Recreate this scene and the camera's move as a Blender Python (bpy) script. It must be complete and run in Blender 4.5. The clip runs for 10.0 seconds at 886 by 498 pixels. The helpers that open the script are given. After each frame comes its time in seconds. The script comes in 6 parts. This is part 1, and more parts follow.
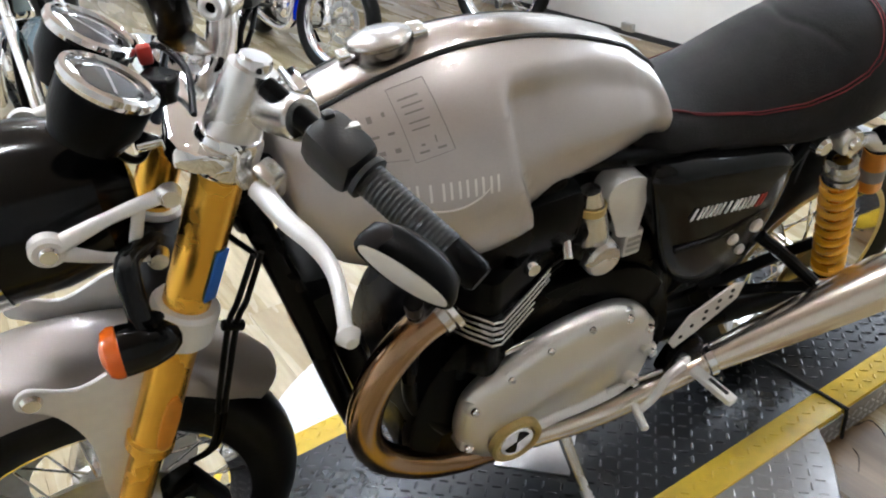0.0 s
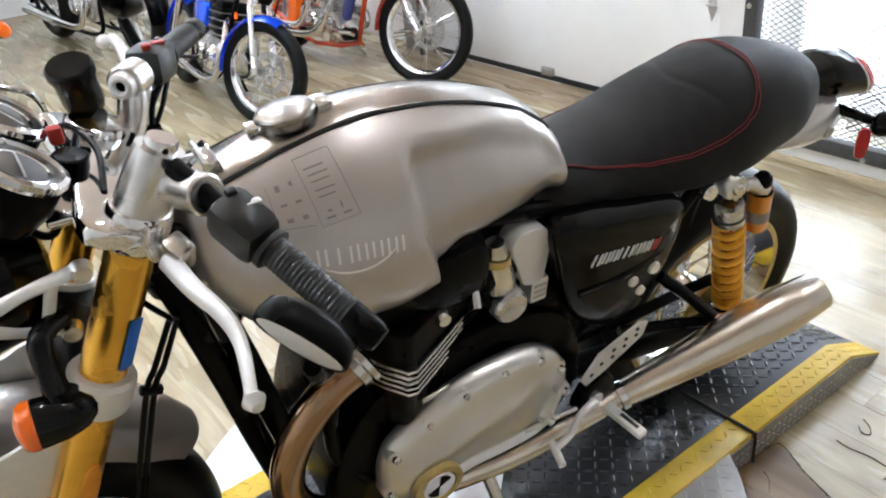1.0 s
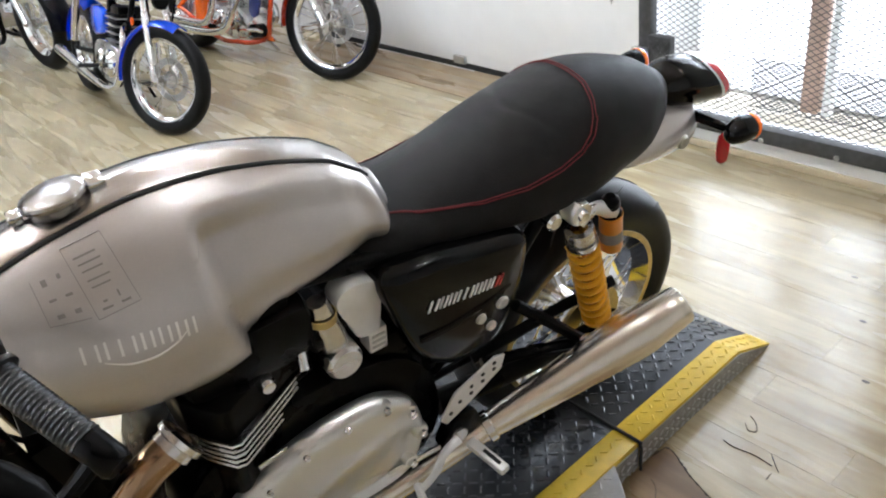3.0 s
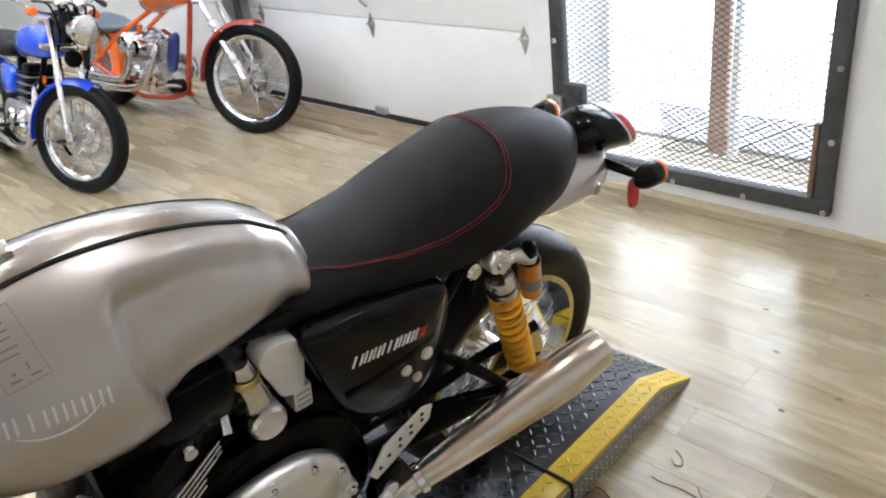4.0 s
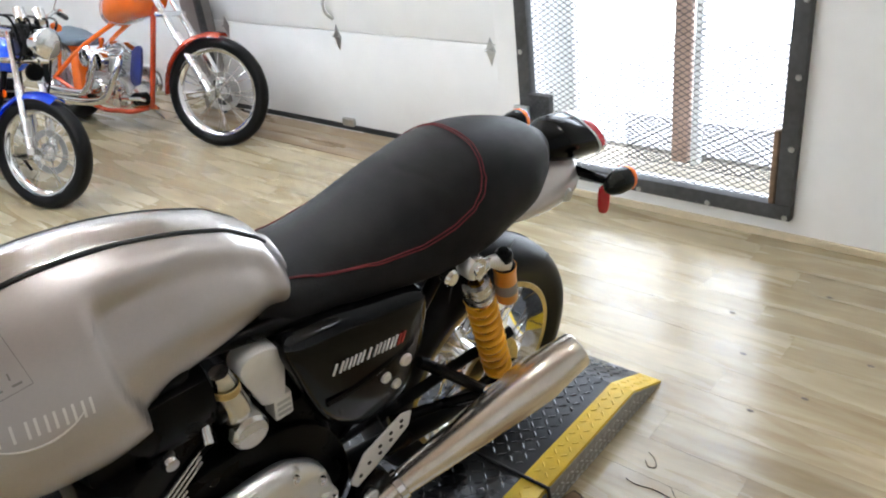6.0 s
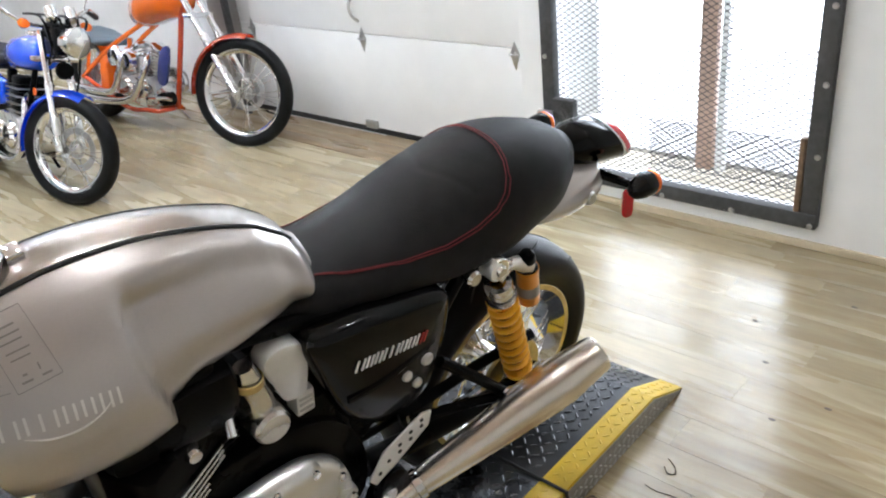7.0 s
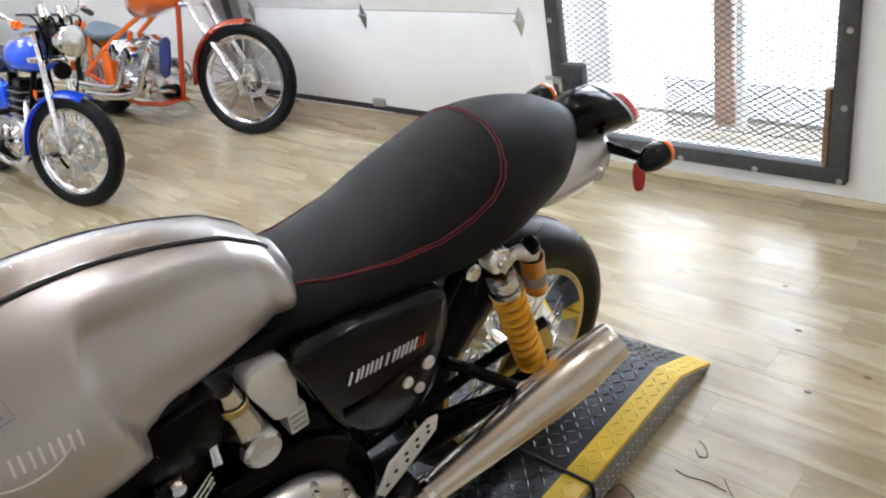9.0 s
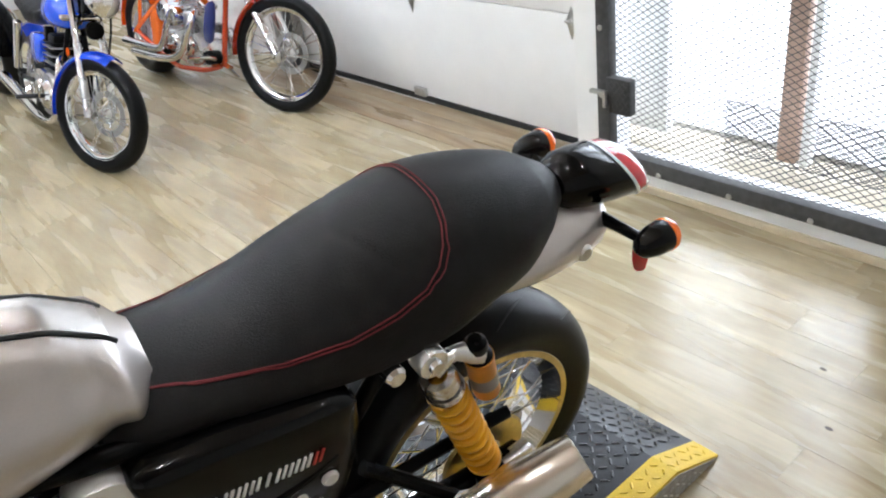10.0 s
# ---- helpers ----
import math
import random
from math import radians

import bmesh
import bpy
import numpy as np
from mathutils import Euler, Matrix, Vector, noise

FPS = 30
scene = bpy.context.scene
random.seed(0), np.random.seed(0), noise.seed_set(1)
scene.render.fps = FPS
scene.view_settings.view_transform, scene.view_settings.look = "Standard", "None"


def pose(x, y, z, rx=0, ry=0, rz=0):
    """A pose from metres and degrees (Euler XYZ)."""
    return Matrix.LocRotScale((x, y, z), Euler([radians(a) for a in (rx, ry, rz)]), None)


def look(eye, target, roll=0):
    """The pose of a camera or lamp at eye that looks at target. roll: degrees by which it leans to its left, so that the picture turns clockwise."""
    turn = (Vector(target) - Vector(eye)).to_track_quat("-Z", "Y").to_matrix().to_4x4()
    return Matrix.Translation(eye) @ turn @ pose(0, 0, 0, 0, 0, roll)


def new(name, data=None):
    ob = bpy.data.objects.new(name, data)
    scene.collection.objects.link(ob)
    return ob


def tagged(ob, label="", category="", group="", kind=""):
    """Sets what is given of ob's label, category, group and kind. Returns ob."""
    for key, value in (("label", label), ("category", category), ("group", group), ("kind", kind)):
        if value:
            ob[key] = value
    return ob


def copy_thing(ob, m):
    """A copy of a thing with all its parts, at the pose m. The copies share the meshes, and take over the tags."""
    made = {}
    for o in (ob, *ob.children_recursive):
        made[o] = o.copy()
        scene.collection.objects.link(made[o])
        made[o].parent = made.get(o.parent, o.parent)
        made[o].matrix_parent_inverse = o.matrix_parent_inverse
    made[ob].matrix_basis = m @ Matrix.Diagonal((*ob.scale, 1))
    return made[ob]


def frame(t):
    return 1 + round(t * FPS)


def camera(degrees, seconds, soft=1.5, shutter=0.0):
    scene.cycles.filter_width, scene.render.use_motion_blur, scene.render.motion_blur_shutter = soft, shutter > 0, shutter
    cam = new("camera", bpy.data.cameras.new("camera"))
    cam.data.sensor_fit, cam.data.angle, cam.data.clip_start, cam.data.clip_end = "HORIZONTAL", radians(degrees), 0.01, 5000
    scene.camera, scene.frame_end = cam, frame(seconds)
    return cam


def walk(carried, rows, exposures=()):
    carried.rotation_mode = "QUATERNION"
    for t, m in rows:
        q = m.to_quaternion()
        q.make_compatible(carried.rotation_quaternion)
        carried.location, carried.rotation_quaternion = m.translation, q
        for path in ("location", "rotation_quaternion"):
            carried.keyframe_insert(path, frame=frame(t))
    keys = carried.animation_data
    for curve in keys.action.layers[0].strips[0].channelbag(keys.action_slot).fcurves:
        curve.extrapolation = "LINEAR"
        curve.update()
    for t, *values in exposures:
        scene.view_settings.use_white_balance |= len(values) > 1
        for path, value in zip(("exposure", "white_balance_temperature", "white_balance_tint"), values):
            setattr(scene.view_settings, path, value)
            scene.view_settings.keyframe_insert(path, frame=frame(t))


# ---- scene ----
cam = camera(59.0, 10.0, soft=2.0)
PATH = [
    (0, (-1.304, -0.843, 1.321), (-0.475, 0.656, 0.290), -6.21),
    (0.5, (-1.316, -0.876, 1.342), (-0.407, 0.620, 0.374), -3.86),
    (0.7, (-1.313, -0.898, 1.357), (-0.417, 0.611, 0.397), -3.77),
    (1, (-1.286, -0.900, 1.367), (-0.300, 0.550, 0.405), -5.91),
    (1.2, (-1.238, -0.908, 1.387), (-0.247, 0.451, 0.305), -7.60),
    (1.3, (-1.224, -0.909, 1.393), (-0.249, 0.424, 0.264), -7.17),
    (1.5, (-1.200, -0.910, 1.411), (-0.338, 0.492, 0.275), -10.03),
    (1.7, (-1.163, -0.937, 1.406), (-0.327, 0.483, 0.273), -8.84),
    (1.8, (-1.140, -0.960, 1.404), (-0.300, 0.456, 0.269), -9.14),
    (2, (-1.111, -0.953, 1.404), (-0.233, 0.439, 0.268), -9.52),
    (3.5, (-1.053, -0.957, 1.435), (0.063, 0.384, 0.457), -7.99),
    (4, (-1.050, -0.973, 1.440), (0.161, 0.303, 0.487), -7.73),
    (4.5, (-1.064, -0.977, 1.446), (0.194, 0.269, 0.516), -6.59),
    (5, (-1.072, -0.975, 1.441), (0.209, 0.243, 0.505), -7.65),
    (6.5, (-1.080, -0.968, 1.440), (0.195, 0.259, 0.507), -6.70),
    (7, (-1.086, -0.969, 1.437), (0.168, 0.289, 0.517), -6.89),
    (7.5, (-1.086, -0.970, 1.436), (0.172, 0.282, 0.514), -6.95),
    (8, (-1.092, -0.967, 1.435), (0.173, 0.278, 0.513), -6.98),
    (8.5, (-1.100, -0.949, 1.439), (0.160, 0.301, 0.517), -11.01),
    (8.7, (-1.080, -0.934, 1.429), (0.167, 0.303, 0.473), -12.34),
    (9, (-0.973, -0.936, 1.418), (0.202, 0.355, 0.442), -11.82),
    (9.2, (-0.866, -0.936, 1.417), (0.259, 0.406, 0.450), -9.42),
    (9.5, (-0.748, -0.926, 1.436), (0.384, 0.423, 0.486), -6.53),
    (9.7, (-0.700, -0.911, 1.431), (0.389, 0.449, 0.449), -6.29),
    (10, (-0.627, -0.864, 1.419), (0.399, 0.519, 0.403), -8.49),
]
walk(cam, [(t, look(eye, target, roll)) for t, eye, target, roll in PATH], [(0.0, 0.0, 6050, 10), (10.0, 0.0, 6050, 10)])

# world, daylight outside and the ceiling lamps
world = bpy.data.worlds.new("sky")
scene.world = world
world.use_nodes = True
wn = world.node_tree.nodes
sky = wn.new("ShaderNodeTexSky")
sky.sky_type, sky.sun_disc = "NISHITA", False
sky.sun_elevation, sky.sun_rotation = radians(42), radians(-34)
wn["Background"].inputs["Strength"].default_value = 0.12
world.node_tree.links.new(sky.outputs[0], wn["Background"].inputs[0])
sun = new("sun", bpy.data.lights.new("sun", "SUN"))
sun.data.energy, sun.data.angle, sun.data.color = 3.0, radians(0.5), (1.0, 0.95, 0.88)
sun.matrix_world = look((-6, 9, 9), (0, 0, 0))
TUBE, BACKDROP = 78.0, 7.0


# ---- materials ----
def material(name, color, rough=0.5, metal=0.0, vary=0.1, scale=30.0, bump=0.0, bump_scale=200.0, coat=0.0, stretch=(1, 1, 1), each=0.0,
             stain=0.0, spec=0.5, rough_vary=0.1):
    """Principled surface: two scales of noise in colour, a rough/gloss mottle and a fine relief."""
    m = bpy.data.materials.new(name)
    m.use_nodes = True
    t = m.node_tree
    n, lk = t.nodes, t.links
    b = n["Principled BSDF"]
    b.inputs["Roughness"].default_value, b.inputs["Metallic"].default_value = rough, metal
    b.inputs["Coat Weight"].default_value, b.inputs["Coat Roughness"].default_value = coat, 0.04
    b.inputs["Specular IOR Level"].default_value = spec
    co = n.new("ShaderNodeTexCoord")
    mp = n.new("ShaderNodeMapping")
    mp.inputs["Scale"].default_value = stretch
    lk.new(co.outputs["Object"], mp.inputs[0])
    fine, wide = n.new("ShaderNodeTexNoise"), n.new("ShaderNodeTexNoise")
    fine.inputs["Scale"].default_value, wide.inputs["Scale"].default_value = scale, scale * 0.13
    fine.inputs["Detail"].default_value, wide.inputs["Detail"].default_value = 6, 4
    lk.new(mp.outputs[0], fine.inputs[0])
    lk.new(mp.outputs[0], wide.inputs[0])
    add = n.new("ShaderNodeMath")
    add.operation = "ADD"
    lk.new(fine.outputs[0], add.inputs[0])
    lk.new(wide.outputs[0], add.inputs[1])
    src = add.outputs[0]
    if each:
        info, mul, plus = n.new("ShaderNodeObjectInfo"), n.new("ShaderNodeMath"), n.new("ShaderNodeMath")
        mul.operation, plus.operation = "MULTIPLY", "ADD"
        mul.inputs[1].default_value = each
        lk.new(info.outputs["Random"], mul.inputs[0])
        lk.new(mul.outputs[0], plus.inputs[0])
        lk.new(src, plus.inputs[1])
        src = plus.outputs[0]
    ramp = n.new("ShaderNodeValToRGB")
    c = Vector(color[:3])
    lo, hi = c * (1 - vary), c * (1 + vary)
    ramp.color_ramp.elements[0].position, ramp.color_ramp.elements[1].position = 0.35, 0.7
    ramp.color_ramp.elements[0].color, ramp.color_ramp.elements[1].color = (*lo, 1), (*[min(1, v) for v in hi], 1)
    half = n.new("ShaderNodeMath")
    half.operation = "MULTIPLY"
    half.inputs[1].default_value = 0.5
    lk.new(src, half.inputs[0])
    lk.new(half.outputs[0], ramp.inputs[0])
    out = ramp.outputs[0]
    if stain:
        s, sr, mix = n.new("ShaderNodeTexNoise"), n.new("ShaderNodeValToRGB"), n.new("ShaderNodeMixRGB")
        s.inputs["Scale"].default_value, s.inputs["Detail"].default_value = scale * 0.3, 8
        lk.new(co.outputs["Object"], s.inputs[0])
        sr.color_ramp.elements[0].position, sr.color_ramp.elements[1].position = 0.55, 0.75
        sr.color_ramp.elements[1].color = (stain, stain, stain, 1)
        mix.blend_type = "MIX"
        mix.inputs[2].default_value = (*(c * 0.35), 1)
        lk.new(s.outputs[0], sr.inputs[0])
        lk.new(sr.outputs[0], mix.inputs[0])
        lk.new(out, mix.inputs[1])
        out = mix.outputs[0]
    lk.new(out, b.inputs["Base Color"])
    rr = n.new("ShaderNodeMapRange")
    rr.inputs[1].default_value, rr.inputs[2].default_value = 0.35, 0.65
    rr.inputs[3].default_value, rr.inputs[4].default_value = max(0.02, rough * (1 - rough_vary)), min(1, rough * (1 + rough_vary))
    lk.new(wide.outputs[0], rr.inputs[0])
    lk.new(rr.outputs[0], b.inputs["Roughness"])
    if bump:
        bn, bt = n.new("ShaderNodeBump"), n.new("ShaderNodeTexNoise")
        bt.inputs["Scale"].default_value, bt.inputs["Detail"].default_value = bump_scale, 4
        bn.inputs["Strength"].default_value, bn.inputs["Distance"].default_value = bump, 0.002
        lk.new(mp.outputs[0], bt.inputs[0])
        lk.new(bt.outputs[0], bn.inputs["Height"])
        lk.new(bn.outputs[0], b.inputs["Normal"])
    return m


def glowing(name, color, strength):
    m = bpy.data.materials.new(name)
    m.use_nodes = True
    b = m.node_tree.nodes["Principled BSDF"]
    b.inputs["Base Color"].default_value = (*color, 1)
    b.inputs["Emission Color"].default_value = (*color, 1)
    b.inputs["Emission Strength"].default_value = strength
    return m


def clear(name, color, rough=0.02, ior=1.45):
    m = bpy.data.materials.new(name)
    m.use_nodes = True
    b = m.node_tree.nodes["Principled BSDF"]
    b.inputs["Base Color"].default_value = (*color, 1)
    b.inputs["Roughness"].default_value, b.inputs["IOR"].default_value = rough, ior
    b.inputs["Transmission Weight"].default_value = 1.0
    return m


def plank_material(name, light, dark, rough, vein):
    """Long-grained vinyl plank with cloudy colour, fine grain and dark veins."""
    m = material(name, light, rough, 0, 0.14, 26, 0.12, 90, stretch=(3.0, 0.35, 1), each=0.35, rough_vary=0.35)
    n, lk = m.node_tree.nodes, m.node_tree.links
    b = n["Principled BSDF"]
    b.inputs["Specular IOR Level"].default_value = 0.7
    co, mp = n.new("ShaderNodeTexCoord"), n.new("ShaderNodeMapping")
    info, shift = n.new("ShaderNodeObjectInfo"), n.new("ShaderNodeVectorMath")
    shift.operation = "MULTIPLY_ADD"
    shift.inputs[1].default_value = (7, 7, 7)
    lk.new(info.outputs["Random"], shift.inputs[0])
    lk.new(co.outputs["Object"], shift.inputs[2])
    lk.new(shift.outputs[0], mp.inputs[0])
    mp.inputs["Scale"].default_value = (7.0, 1.1, 1)
    wave = n.new("ShaderNodeTexNoise")
    wave.inputs["Scale"].default_value, wave.inputs["Detail"].default_value, wave.inputs["Distortion"].default_value = 1.25, 7, 1.7
    lk.new(mp.outputs[0], wave.inputs[0])
    ramp = n.new("ShaderNodeValToRGB")
    e = ramp.color_ramp.elements
    e[0].position, e[1].position = 0.36, 0.66
    e[0].color, e[1].color = (*dark, 1), (1, 1, 1, 1)
    lk.new(wave.outputs[0], ramp.inputs[0])
    mix = n.new("ShaderNodeMixRGB")
    mix.blend_type = "MULTIPLY"
    mix.inputs[0].default_value = vein
    old = b.inputs["Base Color"].links[0].from_socket
    lk.new(old, mix.inputs[1])
    lk.new(ramp.outputs[0], mix.inputs[2])
    lk.new(mix.outputs[0], b.inputs["Base Color"])
    return m


PLANK = plank_material("vinyl plank", (0.440, 0.378, 0.240), (0.52, 0.45, 0.36), 0.255, 0.62)
WORN = plank_material("worn vinyl plank", (0.46, 0.39, 0.245), (0.46, 0.37, 0.25), 0.25, 0.75)
BARE = plank_material("bare subfloor", (0.25, 0.155, 0.068), (0.50, 0.45, 0.38), 0.36, 0.9)
BOARD = plank_material("worn threshold board", (0.33, 0.26, 0.165), (0.55, 0.45, 0.34), 0.4, 0.8)
TORN = material("torn dark edge", (0.075, 0.055, 0.035), 0.8, 0, 0.4, 60)
GAP = material("floor joint", (0.36, 0.30, 0.20), 0.5)
NEARWALL = material("near wall paint", (0.80, 0.79, 0.78), 0.6, 0, 0.05, 6, 0.1, 150)
WALL = material("white wall paint", (0.87, 0.87, 0.86), 0.6, 0, 0.03, 12, 0.1, 150)
CEIL = material("ceiling tiles", (0.72, 0.60, 0.52), 0.8, 0, 0.06, 10)
DOORM = material("white door steel", (0.86, 0.86, 0.85), 0.42, 0, 0.03, 9, 0.06, 60)
GALV = material("galvanised steel", (0.55, 0.55, 0.54), 0.35, 1, 0.15, 60)
GATE = material("gate steel dark grey", (0.070, 0.070, 0.070), 0.6, 0, 0.3, 40, 0.2, 150, spec=0.25)
RUST = material("brown painted bar", (0.20, 0.13, 0.08), 0.6, 0.2, 0.3, 40)
MULL = material("brick brown frame", (0.46, 0.32, 0.25), 0.6, 0, 0.15, 30)
RUBBER = material("rubber seal", (0.012, 0.012, 0.012), 0.6)
CREAM = material("cream base trim", (0.62, 0.52, 0.36), 0.5, 0, 0.1, 30)
TREAD = material("black tread plate", (0.024, 0.026, 0.030), 0.32, 0.2, 0.3, 50, 0.15, 300, rough_vary=0.3)
LUG = material("worn tread lug", (0.06, 0.063, 0.068), 0.27, 0.35, 0.4, 60)
YELLOW = material("yellow safety paint", (0.72, 0.49, 0.025), 0.45, 0, 0.12, 40, 0.2, 200, stain=0.25)
SILVERPLATE = material("aluminium tread plate", (0.56, 0.56, 0.57), 0.32, 0.9, 0.12, 50, 0.1, 200)
STEELSIDE = material("dirty steel side", (0.32, 0.31, 0.29), 0.42, 0.8, 0.3, 50, 0.2, 200)
PAINT = material("warm silver tank paint", (0.54, 0.50, 0.475), 0.37, 0.75, 0.03, 300, coat=1.0, rough_vary=0.05)
BRUSHED = material("brushed steel", (0.50, 0.475, 0.45), 0.20, 1, 0.10, 60, 0.15, 90, stretch=(0.1, 14, 14))
CHROME = material("chrome", (0.82, 0.82, 0.82), 0.07, 1, 0.03, 30)
COVERM = material("satin engine cover", (0.80, 0.79, 0.77), 0.33, 1, 0.06, 14, 0.03, 300, rough_vary=0.2)
ALLOY = material("cast aluminium", (0.76, 0.75, 0.73), 0.27, 1, 0.08, 60, 0.1, 300)
WHITEALLOY = material("satin silver paint", (0.84, 0.83, 0.81), 0.35, 0.35, 0.05, 60)
BLACK = material("black gloss paint", (0.002, 0.002, 0.002), 0.14, 0, 0.2, 40, spec=0.22)
SATIN = material("black satin metal", (0.002, 0.002, 0.002), 0.28, 0, 0.3, 60, 0.1, 250, spec=0.09)
PLASTIC = material("black plastic", (0.012, 0.012, 0.0125), 0.38, 0, 0.2, 80, 0.15, 300, spec=0.45)
TYRE = material("tyre rubber", (0.005, 0.005, 0.005), 0.40, 0, 0.3, 60, 0.2, 250, spec=0.16)
SEATM = material("black seat vinyl", (0.0085, 0.0078, 0.0078), 0.45, 0, 0.45, 30, 0.45, 420, spec=0.17, rough_vary=0.35)
STITCH = material("red thread", (0.13, 0.010, 0.012), 0.7)
GOLD = material("gold anodised tube", (0.85, 0.48, 0.07), 0.26, 1, 0.08, 60)
SPRING = material("yellow spring paint", (0.98, 0.47, 0.010), 0.35, 0, 0.06, 40, coat=0.4)
AMBERCAN = material("amber anodised can", (0.72, 0.30, 0.04), 0.3, 0.7, 0.08, 60)
SPRINGGOLD = material("gold ring", (0.60, 0.47, 0.20), 0.35, 1, 0.2, 60)
HEAT = material("heat blued header steel", (0.40, 0.26, 0.155), 0.19, 1, 0.25, 9, stain=0.3)
EXHAUST = material("brushed silencer steel", (0.80, 0.74, 0.65), 0.27, 1, 0.03, 9, rough_vary=0.05)
ORANGE = material("orange lens", (0.95, 0.17, 0.01), 0.2, 0, 0.05, 40, coat=0.6)
REDLENS = material("red lens", (0.62, 0.01, 0.02), 0.15, 0, 0.08, 40, coat=0.8)
WHITEP = material("white print", (0.78, 0.78, 0.78), 0.4)
REDP = material("red print", (0.42, 0.03, 0.02), 0.4)
GREYP = material("grey film print", (0.25, 0.23, 0.21), 0.4)
SILVERP = material("silver print", (0.82, 0.79, 0.75), 0.3, 0.3)
BLUET = material("blue tape", (0.02, 0.14, 0.55), 0.6)
BLUEP = material("blue metallic paint", (0.005, 0.085, 0.80), 0.22, 0.2, 0.05, 200, coat=1.0)
ORANGEP = material("orange paint", (0.88, 0.16, 0.008), 0.22, 0.1, 0.05, 100, coat=1.0)
REDTUBE = material("dark orange frame paint", (0.55, 0.06, 0.015), 0.25, 0.1, 0.08, 80, coat=0.8)
PALEBLUE = material("pale blue metallic paint", (0.28, 0.38, 0.43), 0.2, 0.5, 0.05, 100, coat=1.0)
GLASS = clear("clear lens glass", (1, 1, 1))
CAPM = material("dark brushed cap steel", (0.42, 0.40, 0.38), 0.26, 1, 0.12, 40)
FACE = material("dial face", (0.10, 0.10, 0.10), 0.3, 0.2, 0.2, 60)
TUBELAMP = glowing("added fill tube", (0.86, 0.93, 1.0), TUBE)
BULB = glowing("ceiling bulb", (1.0, 0.985, 0.96), 620.0)
OUTSIDE = glowing("daylight glow card", (0.90, 0.95, 1.0), BACKDROP)
GREYTRACK = material("grey painted post", (0.30, 0.285, 0.27), 0.5, 0.2, 0.1, 30)


# ---- mesh helpers ----
def mesh_of(bm, name, mat, sharp=32):
    me = bpy.data.meshes.new(name)
    bmesh.ops.recalc_face_normals(bm, faces=bm.faces)
    bm.to_mesh(me)
    bm.free()
    for p in me.polygons:
        p.use_smooth = True
    me.set_sharp_from_angle(angle=radians(sharp))
    me.materials.append(mat)
    return me


def part(name, bm, mat, parent=None, label="", sharp=32):
    ob = new(name, mesh_of(bm, name, mat, sharp))
    ob.parent = parent
    return tagged(ob, label)


def empty(name, m, label, category, group="", kind=""):
    ob = new(name)
    ob.empty_display_size = 0.1
    ob.matrix_basis = m
    return tagged(ob, label, category, group, kind)


def box(size, at=(0, 0, 0), bevel=0.0, rot=None, bm=None, seg=2):
    b = bmesh.new()
    bmesh.ops.create_cube(b, size=1)
    bmesh.ops.scale(b, vec=size, verts=b.verts)
    if bevel:
        bmesh.ops.bevel(b, geom=list(b.edges), offset=bevel, segments=seg, profile=0.5, affect="EDGES")
    m = Matrix.Translation(at) @ (rot if rot else Matrix())
    bmesh.ops.transform(b, matrix=m, verts=b.verts)
    return merge(bm, b)


def merge(bm, b):
    if bm is None:
        return b
    me = bpy.data.meshes.new("tmp")
    b.to_mesh(me)
    b.free()
    bm.from_mesh(me)
    bpy.data.meshes.remove(me)
    return bm


def rings(sections, closed=True, caps=True, bm=None, loop=False):
    """Skin a list of rings of points; closed: each ring closes; loop: the last ring joins the first."""
    bm = bm or bmesh.new()
    rows = [[bm.verts.new(p) for p in s] for s in sections]
    k = len(rows[0])
    pairs = list(zip(rows, rows[1:])) + ([(rows[-1], rows[0])] if loop else [])
    for a, b in pairs:
        for i in range(k if closed else k - 1):
            j = (i + 1) % k
            bm.faces.new((a[i], a[j], b[j], b[i]))
    if caps and closed and not loop:
        bm.faces.new(rows[0])
        bm.faces.new(list(reversed(rows[-1])))
    return bm


def smooth_path(pts, steps=8, closed=False):
    p = [Vector(q) for q in pts]
    out, n = [], len(p)
    for i in range(n if closed else n - 1):
        if closed:
            a, b, c, d = p[i - 1], p[i], p[(i + 1) % n], p[(i + 2) % n]
        else:
            a, b, c, d = p[max(i - 1, 0)], p[i], p[i + 1], p[min(i + 2, n - 1)]
        for s in range(steps):
            t = s / steps
            out.append(0.5 * (2 * b + (c - a) * t + (2 * a - 5 * b + 4 * c - d) * t * t + (3 * b - 3 * c + d - a) * t ** 3))
    if not closed:
        out.append(p[-1])
    return out


def tube(pts, r, sides=12, steps=6, bm=None, closed=False, flat=1.0):
    """A round bar along a smooth line; r may be a list, one for each given point."""
    line = smooth_path(pts, steps, closed) if steps > 1 else [Vector(q) for q in pts]
    n = len(line)
    rad = [r] * n
    if not isinstance(r, (int, float)):
        rad = [float(np.interp(i / (n - 1) * (len(r) - 1), range(len(r)), r)) for i in range(n)]
    secs, up = [], None
    for i, p in enumerate(line):
        d = (line[(i + 1) % n] if closed or i < n - 1 else p) - (line[i - 1] if closed or i > 0 else p)
        d.normalize()
        if up is None:
            up = d.orthogonal().normalized()
        up = (up - d * up.dot(d)).normalized()
        side = d.cross(up)
        secs.append([p + rad[i] * (math.cos(a) * up + math.sin(a) * side * flat) for a in np.linspace(0, 2 * math.pi, sides, endpoint=False)])
    return rings(secs, bm=bm, loop=closed, caps=not closed)


